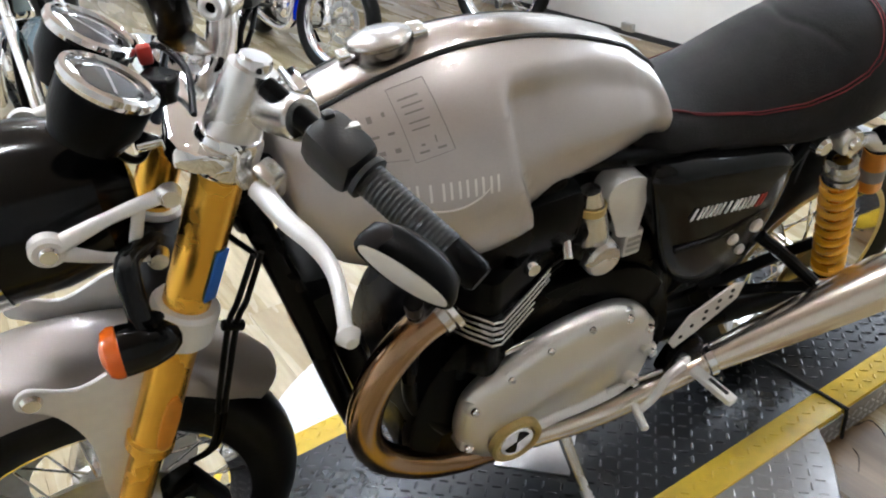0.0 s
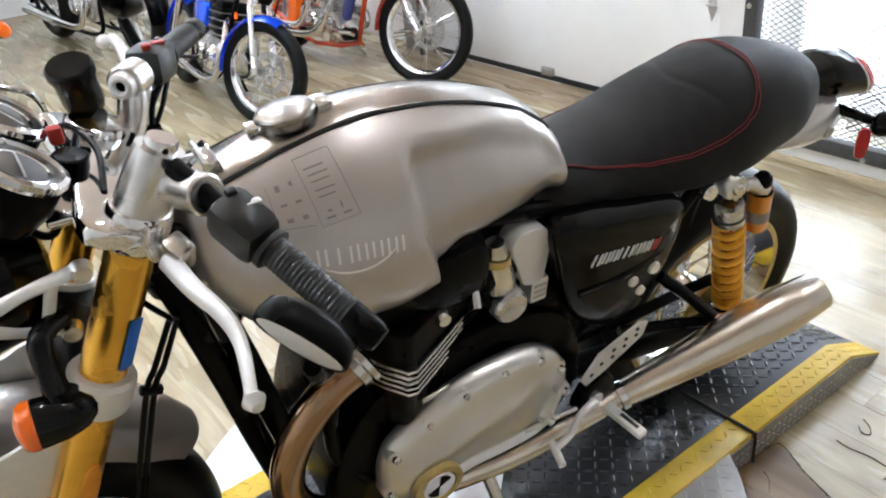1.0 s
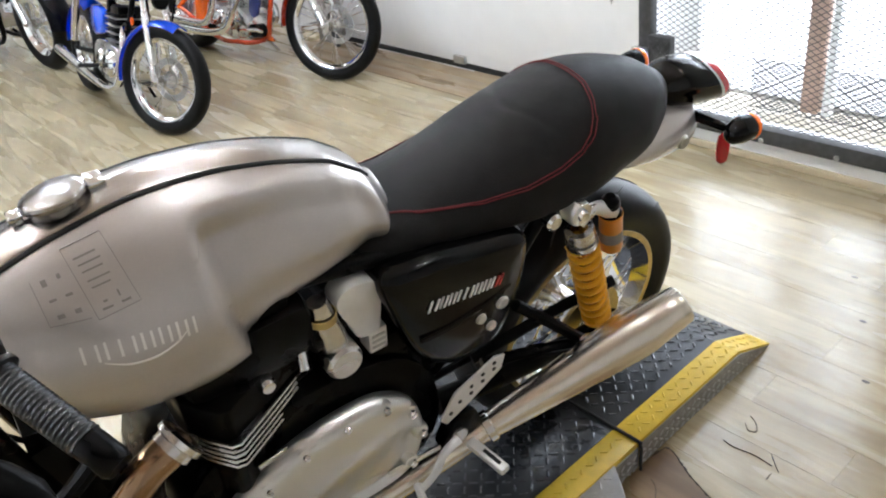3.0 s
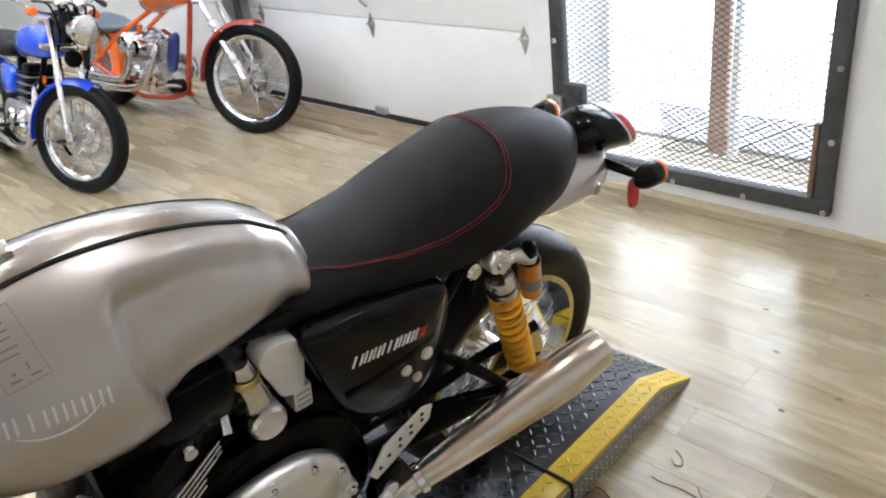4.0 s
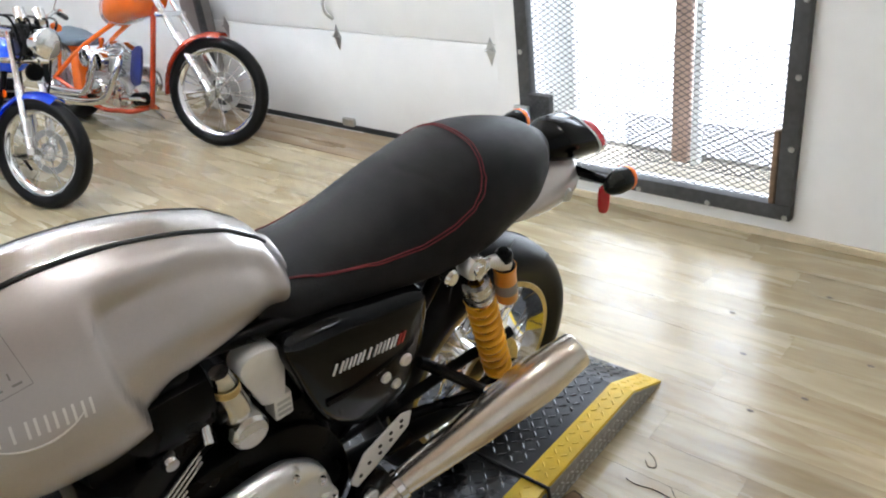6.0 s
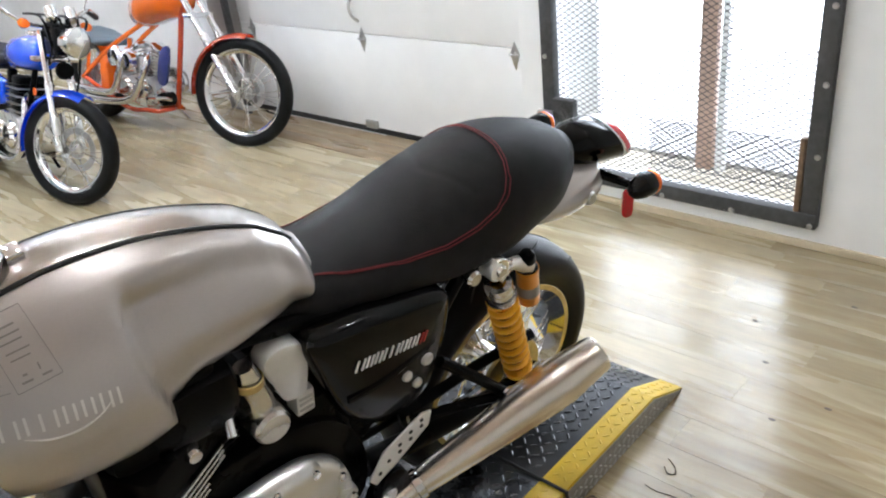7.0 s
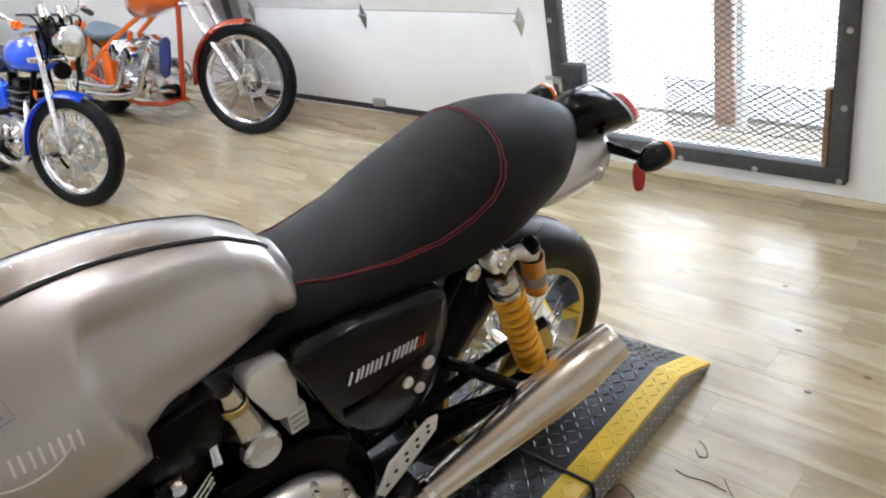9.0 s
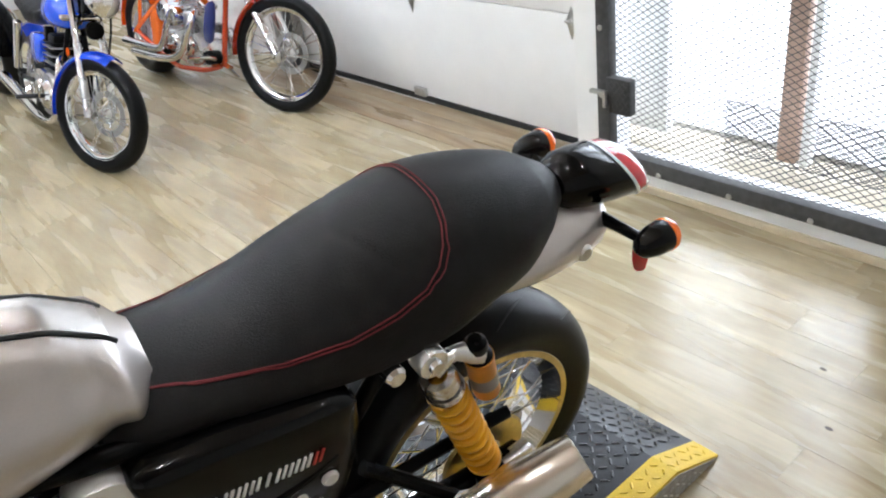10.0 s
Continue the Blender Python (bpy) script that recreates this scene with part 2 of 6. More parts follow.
def lathe(profile, at=(0, 0, 0), axis="Y", sides=40, bm=None, m=None, closed=False):
    """Turn (radius, along) pairs about an axis through at; closed: the profile is a ring (tyres, rims)."""
    secs = []
    for a in np.linspace(0, 2 * math.pi, sides, endpoint=False):
        c, s = math.cos(a), math.sin(a)
        row = []
        for r, h in profile:
            q = {"X": (h, r * c, r * s), "Y": (r * c, h, r * s), "Z": (r * c, r * s, h)}[axis]
            q = Vector(q)
            if m:
                q = m @ q
            row.append(q + Vector(at))
        secs.append(row)
    b = rings(secs, closed=closed, caps=False, loop=True)
    if not closed:
        bmesh.ops.remove_doubles(b, verts=b.verts, dist=1e-6)
    return merge(bm, b)


def disc_m(d):
    """The turn that brings +Y onto d."""
    return Vector((0, 1, 0)).rotation_difference(Vector(d).normalized()).to_matrix()


def rod(a, b, r, sides=12, r2=None, bevel=0.0, bm=None):
    """A straight round bar from a to b with slightly eased ends."""
    a, b = Vector(a), Vector(b)
    h = (b - a).length
    r2 = r if r2 is None else r2
    e = min(bevel or 0.12 * min(r, r2), h * 0.4)
    return lathe([(0, 0), (r - e, 0), (r, e), (r2, h - e), (r2 - e, h), (0, h)], a, "Y", sides, bm, disc_m(b - a))


def slab(outline, y0, y1, bevel=0.004, bm=None, plane="xz", seg=2):
    """A plate with a given outline in x, z, from y0 to y1, its edges eased."""
    b = bmesh.new()
    if plane == "xz":
        vs = [b.verts.new((x, y0, z)) for x, z in outline]
        step = Vector((0, y1 - y0, 0))
    else:
        vs = [b.verts.new((x, z, y0)) for x, z in outline]
        step = Vector((0, 0, y1 - y0))
    f = b.faces.new(vs)
    ex = bmesh.ops.extrude_face_region(b, geom=[f])
    bmesh.ops.translate(b, vec=step, verts=[v for v in ex["geom"] if isinstance(v, bmesh.types.BMVert)])
    bmesh.ops.recalc_face_normals(b, faces=b.faces)
    if bevel:
        bmesh.ops.bevel(b, geom=list(b.edges), offset=bevel, segments=seg, profile=0.5, affect="EDGES", clamp_overlap=True)
    return merge(bm, b)


def rounded(outline, steps=5):
    return [(v.x, v.y) for v in smooth_path([(x, z, 0) for x, z in outline], steps, True)]


def lerp(x, table):
    return float(np.interp(x, [q[0] for q in table], [q[1] for q in table]))


def soft_lerp(x, table):
    """Interpolates with a smooth curve through the table."""
    xs, n = [q[0] for q in table], len(table)
    i = max(0, min(n - 2, int(np.searchsorted(xs, x)) - 1))
    t = (x - xs[i]) / (xs[i + 1] - xs[i])
    t = max(0, min(1, t))
    y = [q[1] for q in table]
    a, b, c, d = y[max(i - 1, 0)], y[i], y[i + 1], y[min(i + 2, n - 1)]
    return 0.5 * (2 * b + (c - a) * t + (2 * a - 5 * b + 4 * c - d) * t * t + (3 * b - 3 * c + d - a) * t ** 3)


def ease(a, b, x):
    t = max(0.0, min(1.0, (x - a) / (b - a)))
    return t * t * (3 - 2 * t)


def mesh_object(name, me, parent, m=None):
    ob = new(name, me)
    ob.parent = parent
    if m is not None:
        ob.matrix_basis = m
    return ob


# ---- the room ----
GX, DX = 1.56, 1.745            # faces of the gate wall and of the roller door
X0, Y0, Y1, H = -4.2, -3.4, 8.2, 3.1

floor = part("floor", box((DX + 0.4 - X0, Y1 - Y0, 0.1), ((DX + 0.4 + X0) / 2, (Y0 + Y1) / 2, -0.056)), GAP)
tagged(floor, "light brown vinyl plank floor of the showroom", "floor", kind="structure")


def wall(name, size, at, label, mat=None):
    return tagged(part(name, box(size, at), mat or WALL), label, "wall", kind="structure")


# gate wall: a pier to each side of the gate's opening, and a lintel
G0, G1, GB, GT = -0.19, 0.955, 0.088, 2.15
wall("wall_gate_pier", (0.16, G0 - Y0 - 0.0, H), (GX + 0.085, (G0 + Y0) / 2, H / 2), "plain white painted wall beside the steel mesh gate")
wall("wall_gate_jamb", (0.16, 1.085 - G1, H), (GX + 0.085, (1.085 + G1) / 2, H / 2), "narrow white pier between gate and garage door")
wall("wall_gate_sill", (0.16, G1 - G0, GB), (GX + 0.085, (G0 + G1) / 2, GB / 2), "low white sill under the steel mesh gate")
wall("wall_gate_lintel", (0.16, G1 - G0, H - GT), (GX + 0.085, (G0 + G1) / 2, (H + GT) / 2), "white wall over the steel mesh gate")
# door wall
D0, D1, DT = 1.10, 3.45, 2.45
wall("wall_door_lintel", (0.16, D1 - 1.085, H - DT), (DX + 0.14, (D1 + 1.085) / 2, (H + DT) / 2), "white wall over the garage door")
wall("wall_door_side", (0.16, Y1 - D1, H), (DX + 0.11, (Y1 + D1) / 2, H / 2), "white wall beyond the garage door")
wall("wall_far", (DX + 0.3 - X0, 0.12, H), ((DX + 0.3 + X0) / 2, Y1 + 0.06, H / 2), "white far wall of the showroom")
wall("wall_back", (0.12, Y1 - Y0, H), (X0 - 0.06, (Y0 + Y1) / 2, H / 2), "white wall behind the motorcycles")
wall("wall_near", (DX + 0.3 - X0, 0.12, H), ((DX + 0.3 + X0) / 2, Y0 - 0.06, H / 2), "off-white near wall of the showroom", NEARWALL)
ceiling = part("ceiling", box((DX + 0.4 - X0, Y1 - Y0, 0.1), ((DX + 0.4 + X0) / 2, (Y0 + Y1) / 2, H + 0.05)), CEIL)
tagged(ceiling, "warm off-white showroom ceiling", "ceiling", kind="structure")
base = part("baseboard", box((0.012, 4.38, 0.03), (GX - 0.002, -1.11, 0.015), 0.003), CREAM)
tagged(base, "thin cream floor trim along the white wall", "baseboard", kind="structure")

# brown boards along the foot of the garage door, in place of planks
border = empty("floor_border", Matrix(), "worn brown boards along the foot of the garage door", "floor border", kind="structure")
for k in range(3):
    part("board", box((0.100, 2.6, 0.008), (1.482 + 0.103 * k, 2.36, -0.0005), 0.001), BOARD, border)

# the garage door: four ribbed panels with hinges, handle and bottom seal
door = empty("door_1", Matrix(), "white sectional steel garage door, shut", "garage door", kind="structure")
PH = 0.535
for i in range(4):
    z0 = 0.03 + i * PH
    bm = box((0.045, D1 - D0, PH - 0.004), (DX + 0.0225, (D0 + D1) / 2, z0 + PH / 2), 0.004)
    part("panel", bm, DOORM, door)
part("bottom_seal", box((0.035, D1 - D0, 0.034), (DX + 0.012, (D0 + D1) / 2, 0.019), 0.006), RUBBER, door, "black rubber seal at the floor")
# white strip painted in for the line of light under the door
part("light_gap", box((0.004, 1.1, 0.006), (DX - 0.012, 2.75, 0.004)), WHITEP, door, "pale strip standing for light under the door")


def hinge(y, z):
    b = slab([(-0.028, 0.0), (0, 0.062), (0.028, 0.0), (0, -0.072)], -0.004, 0.0, 0.001)
    lathe([(0, -0.012), (0.011, -0.012), (0.011, 0.0)], (0, 0, 0), "Y", 12, b)
    rod((-0.03, -0.008, 0), (0.03, -0.008, 0), 0.006, 8, bm=b)
    bmesh.ops.transform(b, matrix=Matrix.Translation((DX - 0.0005, y, z)) @ pose(0, 0, 0, 0, 0, -90), verts=b.verts)
    return part("hinge", b, GALV, door, "diamond galvanised hinge plate")


for yy in (1.253, 2.287, 3.30):
    for i in (1, 2, 3):
        hinge(yy, 0.03 + i * PH - 0.028 + 0.0)
part("handle", tube([(DX - 0.004, 2.30, 0.63), (DX - 0.035, 2.315, 0.67), (DX - 0.04, 2.315, 0.73), (DX - 0.004, 2.30, 0.78)], 0.008), GALV, door, "bent steel lift handle")
part("bracket", box((0.022, 0.09, 0.045), (DX - 0.012, 2.304, 0.055), 0.004), GALV, door, "small bottom bracket")
part("bracket", box((0.02, 0.06, 0.20), (DX - 0.011, 1.135, 0.12), 0.004), GALV, door, "corner bracket")
post = empty("track_post", Matrix(), "grey painted upright post of the garage door track", "post", kind="structure")
part("post", box((0.09, 0.20, 2.5), (DX - 0.046, 3.52, 1.25), 0.008), GREYTRACK, post)
part("rail", box((0.035, 0.035, 2.5), (DX - 0.11, 3.385, 1.25), 0.004), GATE, post, "dark vertical track rail")

# the steel mesh gate in its frame
gate = empty("gate", Matrix(), "dark grey steel security gate of diamond mesh, shut", "gate", kind="structure")
FW = 0.058


def bar(y0, y1, z0, z1, x=GX - 0.006, d=0.045, name="frame_bar", mat=None):
    return part(name, box((d, y1 - y0, z1 - z0), (x, (y0 + y1) / 2, (z0 + z1) / 2), 0.004), mat or GATE, gate)


bar(G0, G0 + FW, GB + FW, GT)
bar(G1 - FW, G1, GB + FW, GT)
bar(G0, G1, GB, GB + FW)
bar(G0, G1, GT, GT + FW)
bar(G0 + FW + 0.004, G0 + FW + 0.024, GB + FW, 0.42, GX - 0.014, 0.03, "drop_bolt", RUST)
for yy in np.arange(G0 + 0.02, G1, 0.2835):
    part("bolt", lathe([(0, -0.006), (0.008, -0.006), (0.011, 0)], (GX - 0.0285, yy, GB + 0.012), "X", 12), GALV, gate)
for zz in np.arange(0.36, 2.1, 0.25):
    for yy in (G0 + 0.02, G1 - 0.02):
        part("bolt", lathe([(0, -0.006), (0.008, -0.006), (0.011, 0)], (GX - 0.0285, yy, zz), "X", 12), GALV, gate)
lock = empty("lock_box", Matrix(), "", "")
lock.parent = gate
part("box", box((0.036, 0.105, 0.135), (GX - 0.02, 0.852, 0.37), 0.004), GATE, lock)
part("latch", box((0.02, 0.07, 0.014), (GX - 0.058, 0.925, 0.385), 0.003), GALV, lock, "galvanised latch bolt")
part("latch", box((0.014, 0.014, 0.06), (GX - 0.058, 0.895, 0.36), 0.003), GALV, lock)


def diamond_mesh(x, y0, y1, z0, z1, w, h, r):
    """Expanded metal: flat zigzag strands that touch to leave diamonds."""
    bm = bmesh.new()
    n = int((z1 - z0) / h)
    k = int((y1 - y0) / (w / 2))
    for i in range(n + 1):
        zc = z0 + i * h
        row = []
        for j in range(k + 1):
            z = zc + (h / 2 if (j + i) % 2 else -h / 2) * 0.96
            row.append((y0 + j * w / 2, max(z0, min(z1, z))))
        secs = [[(x - r, y, z), (x, y, z - r), (x + r, y, z), (x, y, z + r)] for y, z in row]
        rings(secs, bm=bm)
    return bm


part("lock_mesh", diamond_mesh(GX - 0.041, 0.802, 0.902, 0.308, 0.434, 0.025, 0.016, 0.0015), GATE, lock, "mesh face of the lock plate")["kind"] = "stuff"
part("mesh", diamond_mesh(GX + 0.012, G0 + FW, G1 - FW, GB + FW, GT, 0.038, 0.0115, 0.0018), GATE, gate, "expanded steel diamond mesh")["kind"] = "stuff"

# outside the gate: second mesh, frame post, ground and a glowing card for daylight
tagged(part("outer_mesh", diamond_mesh(2.02, -1.2, 0.72, 0.0, 0.22, 0.038, 0.0115, 0.0026), GATE), "low strip of steel mesh outside the gate", "mesh", kind="structure")
doorframe = empty("window_1", Matrix(), "brown door frame outside the mesh gate", "door frame", kind="structure")
part("mullion", box((0.05, 0.07, 2.4), (1.98, 0.43, 1.25), 0.006), MULL, doorframe)
part("mullion", box((0.05, 0.03, 2.4), (1.98, 0.36, 1.25), 0.004), DOORM, doorframe, "pale strip beside the brown frame")
part("side_strip", box((0.05, 0.30, 2.4), (1.98, 1.10, 1.25), 0.004), DOORM, doorframe)
ground = part("ground", box((40, 40, 0.1), (22.2, 1, -0.06)), material("pale concrete outside", (0.62, 0.61, 0.59), 0.8, 0, 0.08, 3))
tagged(ground, "pale sunlit concrete outside the gate", "ground", kind="structure")
# emissive card in place of the bright outdoors; it also lights the room
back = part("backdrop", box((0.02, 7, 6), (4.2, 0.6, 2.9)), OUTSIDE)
tagged(back, "glowing white card standing in for daylight outside the gate", "backdrop", kind="structure")

# ceiling lamps: unseen twin-tube fittings added to brighten the room, and two small spots


def added_tube_lamp(m):
    lamp = empty("ceiling_light", m, "unseen twin-tube ceiling light, added to brighten the room", "ceiling light", "ceiling lights")
    part("housing", box((0.16, 1.22, 0.06), (0, 0, 0.03), 0.006), WHITEP, lamp)
    for x in (-0.04, 0.04):
        part("tube", rod((x, -0.58, -0.02), (x, 0.58, -0.02), 0.016, 10), TUBELAMP, lamp)
    return lamp


first = added_tube_lamp(pose(-3.4, 0.9, H - 0.061))
for lx, ly in ((-2.6, 3.0), (-2.6, 5.2), (-0.5, 2.6), (-0.5, 4.6), (0.9, 3.8), (0.9, 6.0)):
    copy_thing(first, pose(lx, ly, H - 0.061))


def spot(m):
    s = empty("spot_lamp", m, "small round ceiling spot lamp, lit", "spot lamp", "ceiling spots")
    part("shell", lathe([(0.05, 0.09), (0.055, 0.0), (0.047, 0.0), (0.04, 0.085)], (0, 0, 0), "Z", 24), WHITEP, s)
    part("bulb", lathe([(0, 0.0), (0.03, 0.012), (0.04, 0.05), (0, 0.06)], (0, 0, 0), "Z", 20), BULB, s)
    return s


s1 = spot(pose(-0.20, -0.62, H - 0.09))
for lx, ly in ((1.20, -1.30), (0.02, 1.12), (0.80, 1.28), (-1.2, 0.5), (-2.0, 0.1), (-1.5, 1.5), (-2.3, 1.9), (-0.9, 2.8)):
    copy_thing(s1, pose(lx, ly, H - 0.09))

# ---- turntable with its black and yellow crossing strip and ramps ----
TC, TR, TZ, RW = (-0.592, 0.165), 0.614, 0.077, 0.337


def lug_field(inside, z, rise=0.0022, slope=None, pitch=0.026, size=0.0125):
    """Raised tread lugs, in alternating directions."""
    vs, fs = [], []
    nx = int(3.2 / pitch)
    for i in range(nx):
        for j in range(int(1.4 / pitch)):
            x, y = -2.2 + i * pitch, -0.55 + j * pitch
            if not inside(x, y):
                continue
            a = radians(45 if (i + j) % 2 else -45)
            c, s = math.cos(a), math.sin(a)
            zz = z if slope is None else slope(x)
            k = len(vs)
            for u, v, h in ((-1, 0, 0), (-0.55, -0.3, 0), (0.55, -0.3, 0), (1, 0, 0), (0.55, 0.3, 0), (-0.55, 0.3, 0), (-0.6, 0, 1), (0.6, 0, 1)):
                px, py = x + size * (u * c - v * s), y + size * (u * s + v * c)
                vs.append((px, py, (zz if slope is None else slope(px)) + rise * h))
            for f in ((0, 1, 6), (1, 2, 7, 6), (2, 3, 7), (3, 4, 7), (4, 5, 6, 7), (5, 0, 6)):
                fs.append(tuple(k + q for q in f))
    me = bpy.data.meshes.new("lugs")
    me.from_pydata(vs, [], fs)
    for p in me.polygons:
        p.use_smooth = False
    return me


def side_lugs(parent, x0, x1, top, y):
    """Tread lugs on an upright steel side that faces the near wall; top gives the height of the side."""
    vs, fs, pitch, size = [], [], 0.022, 0.0105
    for i in range(int((x1 - x0) / pitch)):
        for j in range(4):
            x, z = x0 + (i + 0.5) * pitch, 0.010 + j * pitch * 0.8
            if z + 0.008 > top(x):
                continue
            a = radians(45 if (i + j) % 2 else -45)
            c, s, k = math.cos(a), math.sin(a), len(vs)
            for u, v, h in ((-1, 0, 0), (-0.55, -0.3, 0), (0.55, -0.3, 0), (1, 0, 0), (0.55, 0.3, 0), (-0.55, 0.3, 0), (-0.6, 0, 1), (0.6, 0, 1)):
                vs.append((x + size * (u * c - v * s), y - 0.0020 * h, z + size * 0.8 * (u * s + v * c)))
            fs += [tuple(k + q for q in f) for f in ((0, 1, 6), (1, 2, 7, 6), (2, 3, 7), (3, 4, 7), (4, 5, 6, 7), (5, 0, 6))]
    me = bpy.data.meshes.new("side_tread")
    me.from_pydata(vs, [], fs)
    me.materials.append(SILVERPLATE)
    return tagged(mesh_object("side_tread", me, parent), kind="stuff")


def lugs(name, inside, mat, parent, slope=None, z=TZ, label=""):
    me = lug_field(inside, z, 0.0018 if mat is YELLOW else 0.0022, slope, size=0.0100 if mat is YELLOW else 0.0118)
    me.materials.append(mat)
    return tagged(mesh_object(name, me, parent), label, kind="stuff")


PLATE_AT, PLATE_SIDE = (-0.580, 0.145), 0.158
turn = empty("turntable", Matrix(), "round aluminium tread-plate turntable with a black and yellow crossing strip", "turntable")
part("disc", lathe([(0, 0.045), (TR - 0.002, 0.045), (TR, 0.047), (TR, TZ - 0.006), (TR - 0.003, TZ - 0.003), (0, TZ - 0.003)], (*TC, 0), "Z", 96), SILVERPLATE, turn)
part("plinth", lathe([(TR - 0.08, 0.0), (TR - 0.08, 0.045)], (*TC, 0), "Z", 64), SATIN, turn)
ya, yb, yw = TC[1] - RW, TC[1] + RW, 0.068
XJ, XE, XB = 0.004, 0.587, 0.425    # joint, ramp foot, ramp bend
XF = 2 * TC[0] - XJ
part("strip", box((XJ - XF, 2 * (RW - yw), 0.07), ((XJ + XF) / 2, TC[1], TZ - 0.033), 0.002), TREAD, turn, "black tread-plate strip")
for y in (ya + yw / 2, yb - yw / 2):
    part("edge_band", box((XJ - XF, yw, 0.0745), ((XJ + XF) / 2, y, TZ - 0.0355), 0.003), YELLOW, turn, "yellow painted edge")
for y in (ya - 0.002, yb + 0.002):
    part("side", box((XJ - XF, 0.004, 0.06), ((XJ + XF) / 2, y, 0.036), 0.001), STEELSIDE, turn)
side_lugs(turn, XF, XJ, lambda x: 0.066, ya - 0.0042)
lugs("tread_pattern", lambda x, y: XF + 0.012 < x < XJ - 0.012 and ya + yw < y < yb - yw and abs(x - PLATE_AT[0]) + abs(y - PLATE_AT[1]) > 0.125, LUG, turn, z=TZ + 0.0018)
lugs("tread_pattern", lambda x, y: XF + 0.012 < x < XJ - 0.012 and (ya + 0.012 < y < ya + yw - 0.005 or yb - yw + 0.01 < y < yb - 0.01), YELLOW, turn, z=TZ + 0.0018)
lugs("tread_pattern", lambda x, y: (x - TC[0]) ** 2 + (y - TC[1]) ** 2 < (TR - 0.015) ** 2 and not ya - 0.012 < y < yb + 0.012, SILVERPLATE, turn, z=TZ - 0.0035)


part("stand_plate", box((PLATE_SIDE, PLATE_SIDE, 0.0045), (*PLATE_AT, TZ + 0.0042), 0.001, Matrix.Rotation(radians(43), 4, "Z")), SILVERPLATE, turn, "bare aluminium plate let into the strip")
part("joint_cord", tube([(XJ + 0.003, 0.10, TZ + 0.004), (XJ + 0.003, ya + 0.02, TZ + 0.004), (XJ + 0.002, ya - 0.006, TZ - 0.002), (XJ - 0.002, ya - 0.010, 0.03), (XJ - 0.004, ya - 0.012, 0.004)], 0.0042, 8), RUBBER, turn, "black cord along the joint")


def ramp(m):
    r = empty("ramp", m, "black tread-plate approach ramp with yellow edges and a sloped foot", "ramp", "turntable ramps")
    L, B = XE - XJ, XB - XJ
    prof = [(0.006, 0.0), (0.006, TZ), (B, TZ), (L, 0.004), (L, 0.0)]

    def top(x):
        return TZ + 0.0015 if x < B else TZ + 0.0015 - (x - B) * (TZ - 0.004) / (L - B)
    b = slab(prof, -RW + yw, RW - yw, 0.001)
    part("plate", b, TREAD, r)
    for s in (-1, 1):
        y0, y1 = sorted((s * RW, s * (RW - yw)))
        part("edge_band", slab([(x, z + (0.002 if z > 0.003 else 0)) for x, z in prof], y0, y1, 0.002), YELLOW, r, "yellow painted edge")
        part("side", slab([(0.008, 0.002), (0.008, TZ - 0.006), (B, TZ - 0.006), (L - 0.012, 0.005), (L - 0.012, 0.002)], s * RW, s * (RW + 0.003), 0.0008), STEELSIDE, r)
    side_lugs(r, 0.010, L, lambda x: top(x) - 0.008, -RW - 0.0032)
    for mat, test, z in ((LUG, lambda x, y: 0.02 < x < L - 0.01 and abs(y) < RW - yw - 0.006, 0.0), (YELLOW, lambda x, y: 0.02 < x < L - 0.012 and RW - yw + 0.01 < abs(y) < RW - 0.01, 0.002)):
        lugs("tread_pattern", test, mat, r, slope=lambda x, z=z: top(x) + z)
    return r


r1 = ramp(pose(XJ, TC[1], 0))
copy_thing(r1, pose(XF, TC[1], 0, 0, 0, 180))


# ---- the silver cafe racer on the turntable ----
BIKE_AT = pose(0.0456, 0.103, 0.0775, 12, 0, -6.2)
bike = empty("motorcycle", BIKE_AT, "silver cafe racer with gold forks, leaning on its side stand", "motorcycle")
FA, FZ, RA, AX = -1.424, 0.335, -0.020, 0.304     # front and rear axle


def tyre_profile(r, w, h, n=14):
    """Cross-section ring of a tyre: outer radius r, width w, height h of the side wall."""
    out = []
    for a in np.linspace(-0.55 * math.pi, 0.55 * math.pi, n):
        out.append((r - h * 0.62 + h * 0.62 * math.cos(a * 0.92), w / 2 * math.sin(a) * (1.0 if abs(a) < 1.2 else 0.97)))
    out += [(r - h, w * 0.36), (r - h * 0.97, w * 0.30), (r - h * 0.97, -w * 0.30), (r - h, -w * 0.36)]
    return out


def rim_profile(r, w):
    return [(r + 0.006, -w / 2), (r + 0.008, -w / 2 + 0.004), (r - 0.006, -w / 2 + 0.008), (r - 0.02, -w * 0.2), (r - 0.022, w * 0.2), (r - 0.006, w / 2 - 0.008),
            (r + 0.008, w / 2 - 0.004), (r + 0.006, w / 2), (r - 0.004, w / 2), (r - 0.03, w * 0.24), (r - 0.032, 0), (r - 0.03, -w * 0.24), (r - 0.004, -w / 2)]


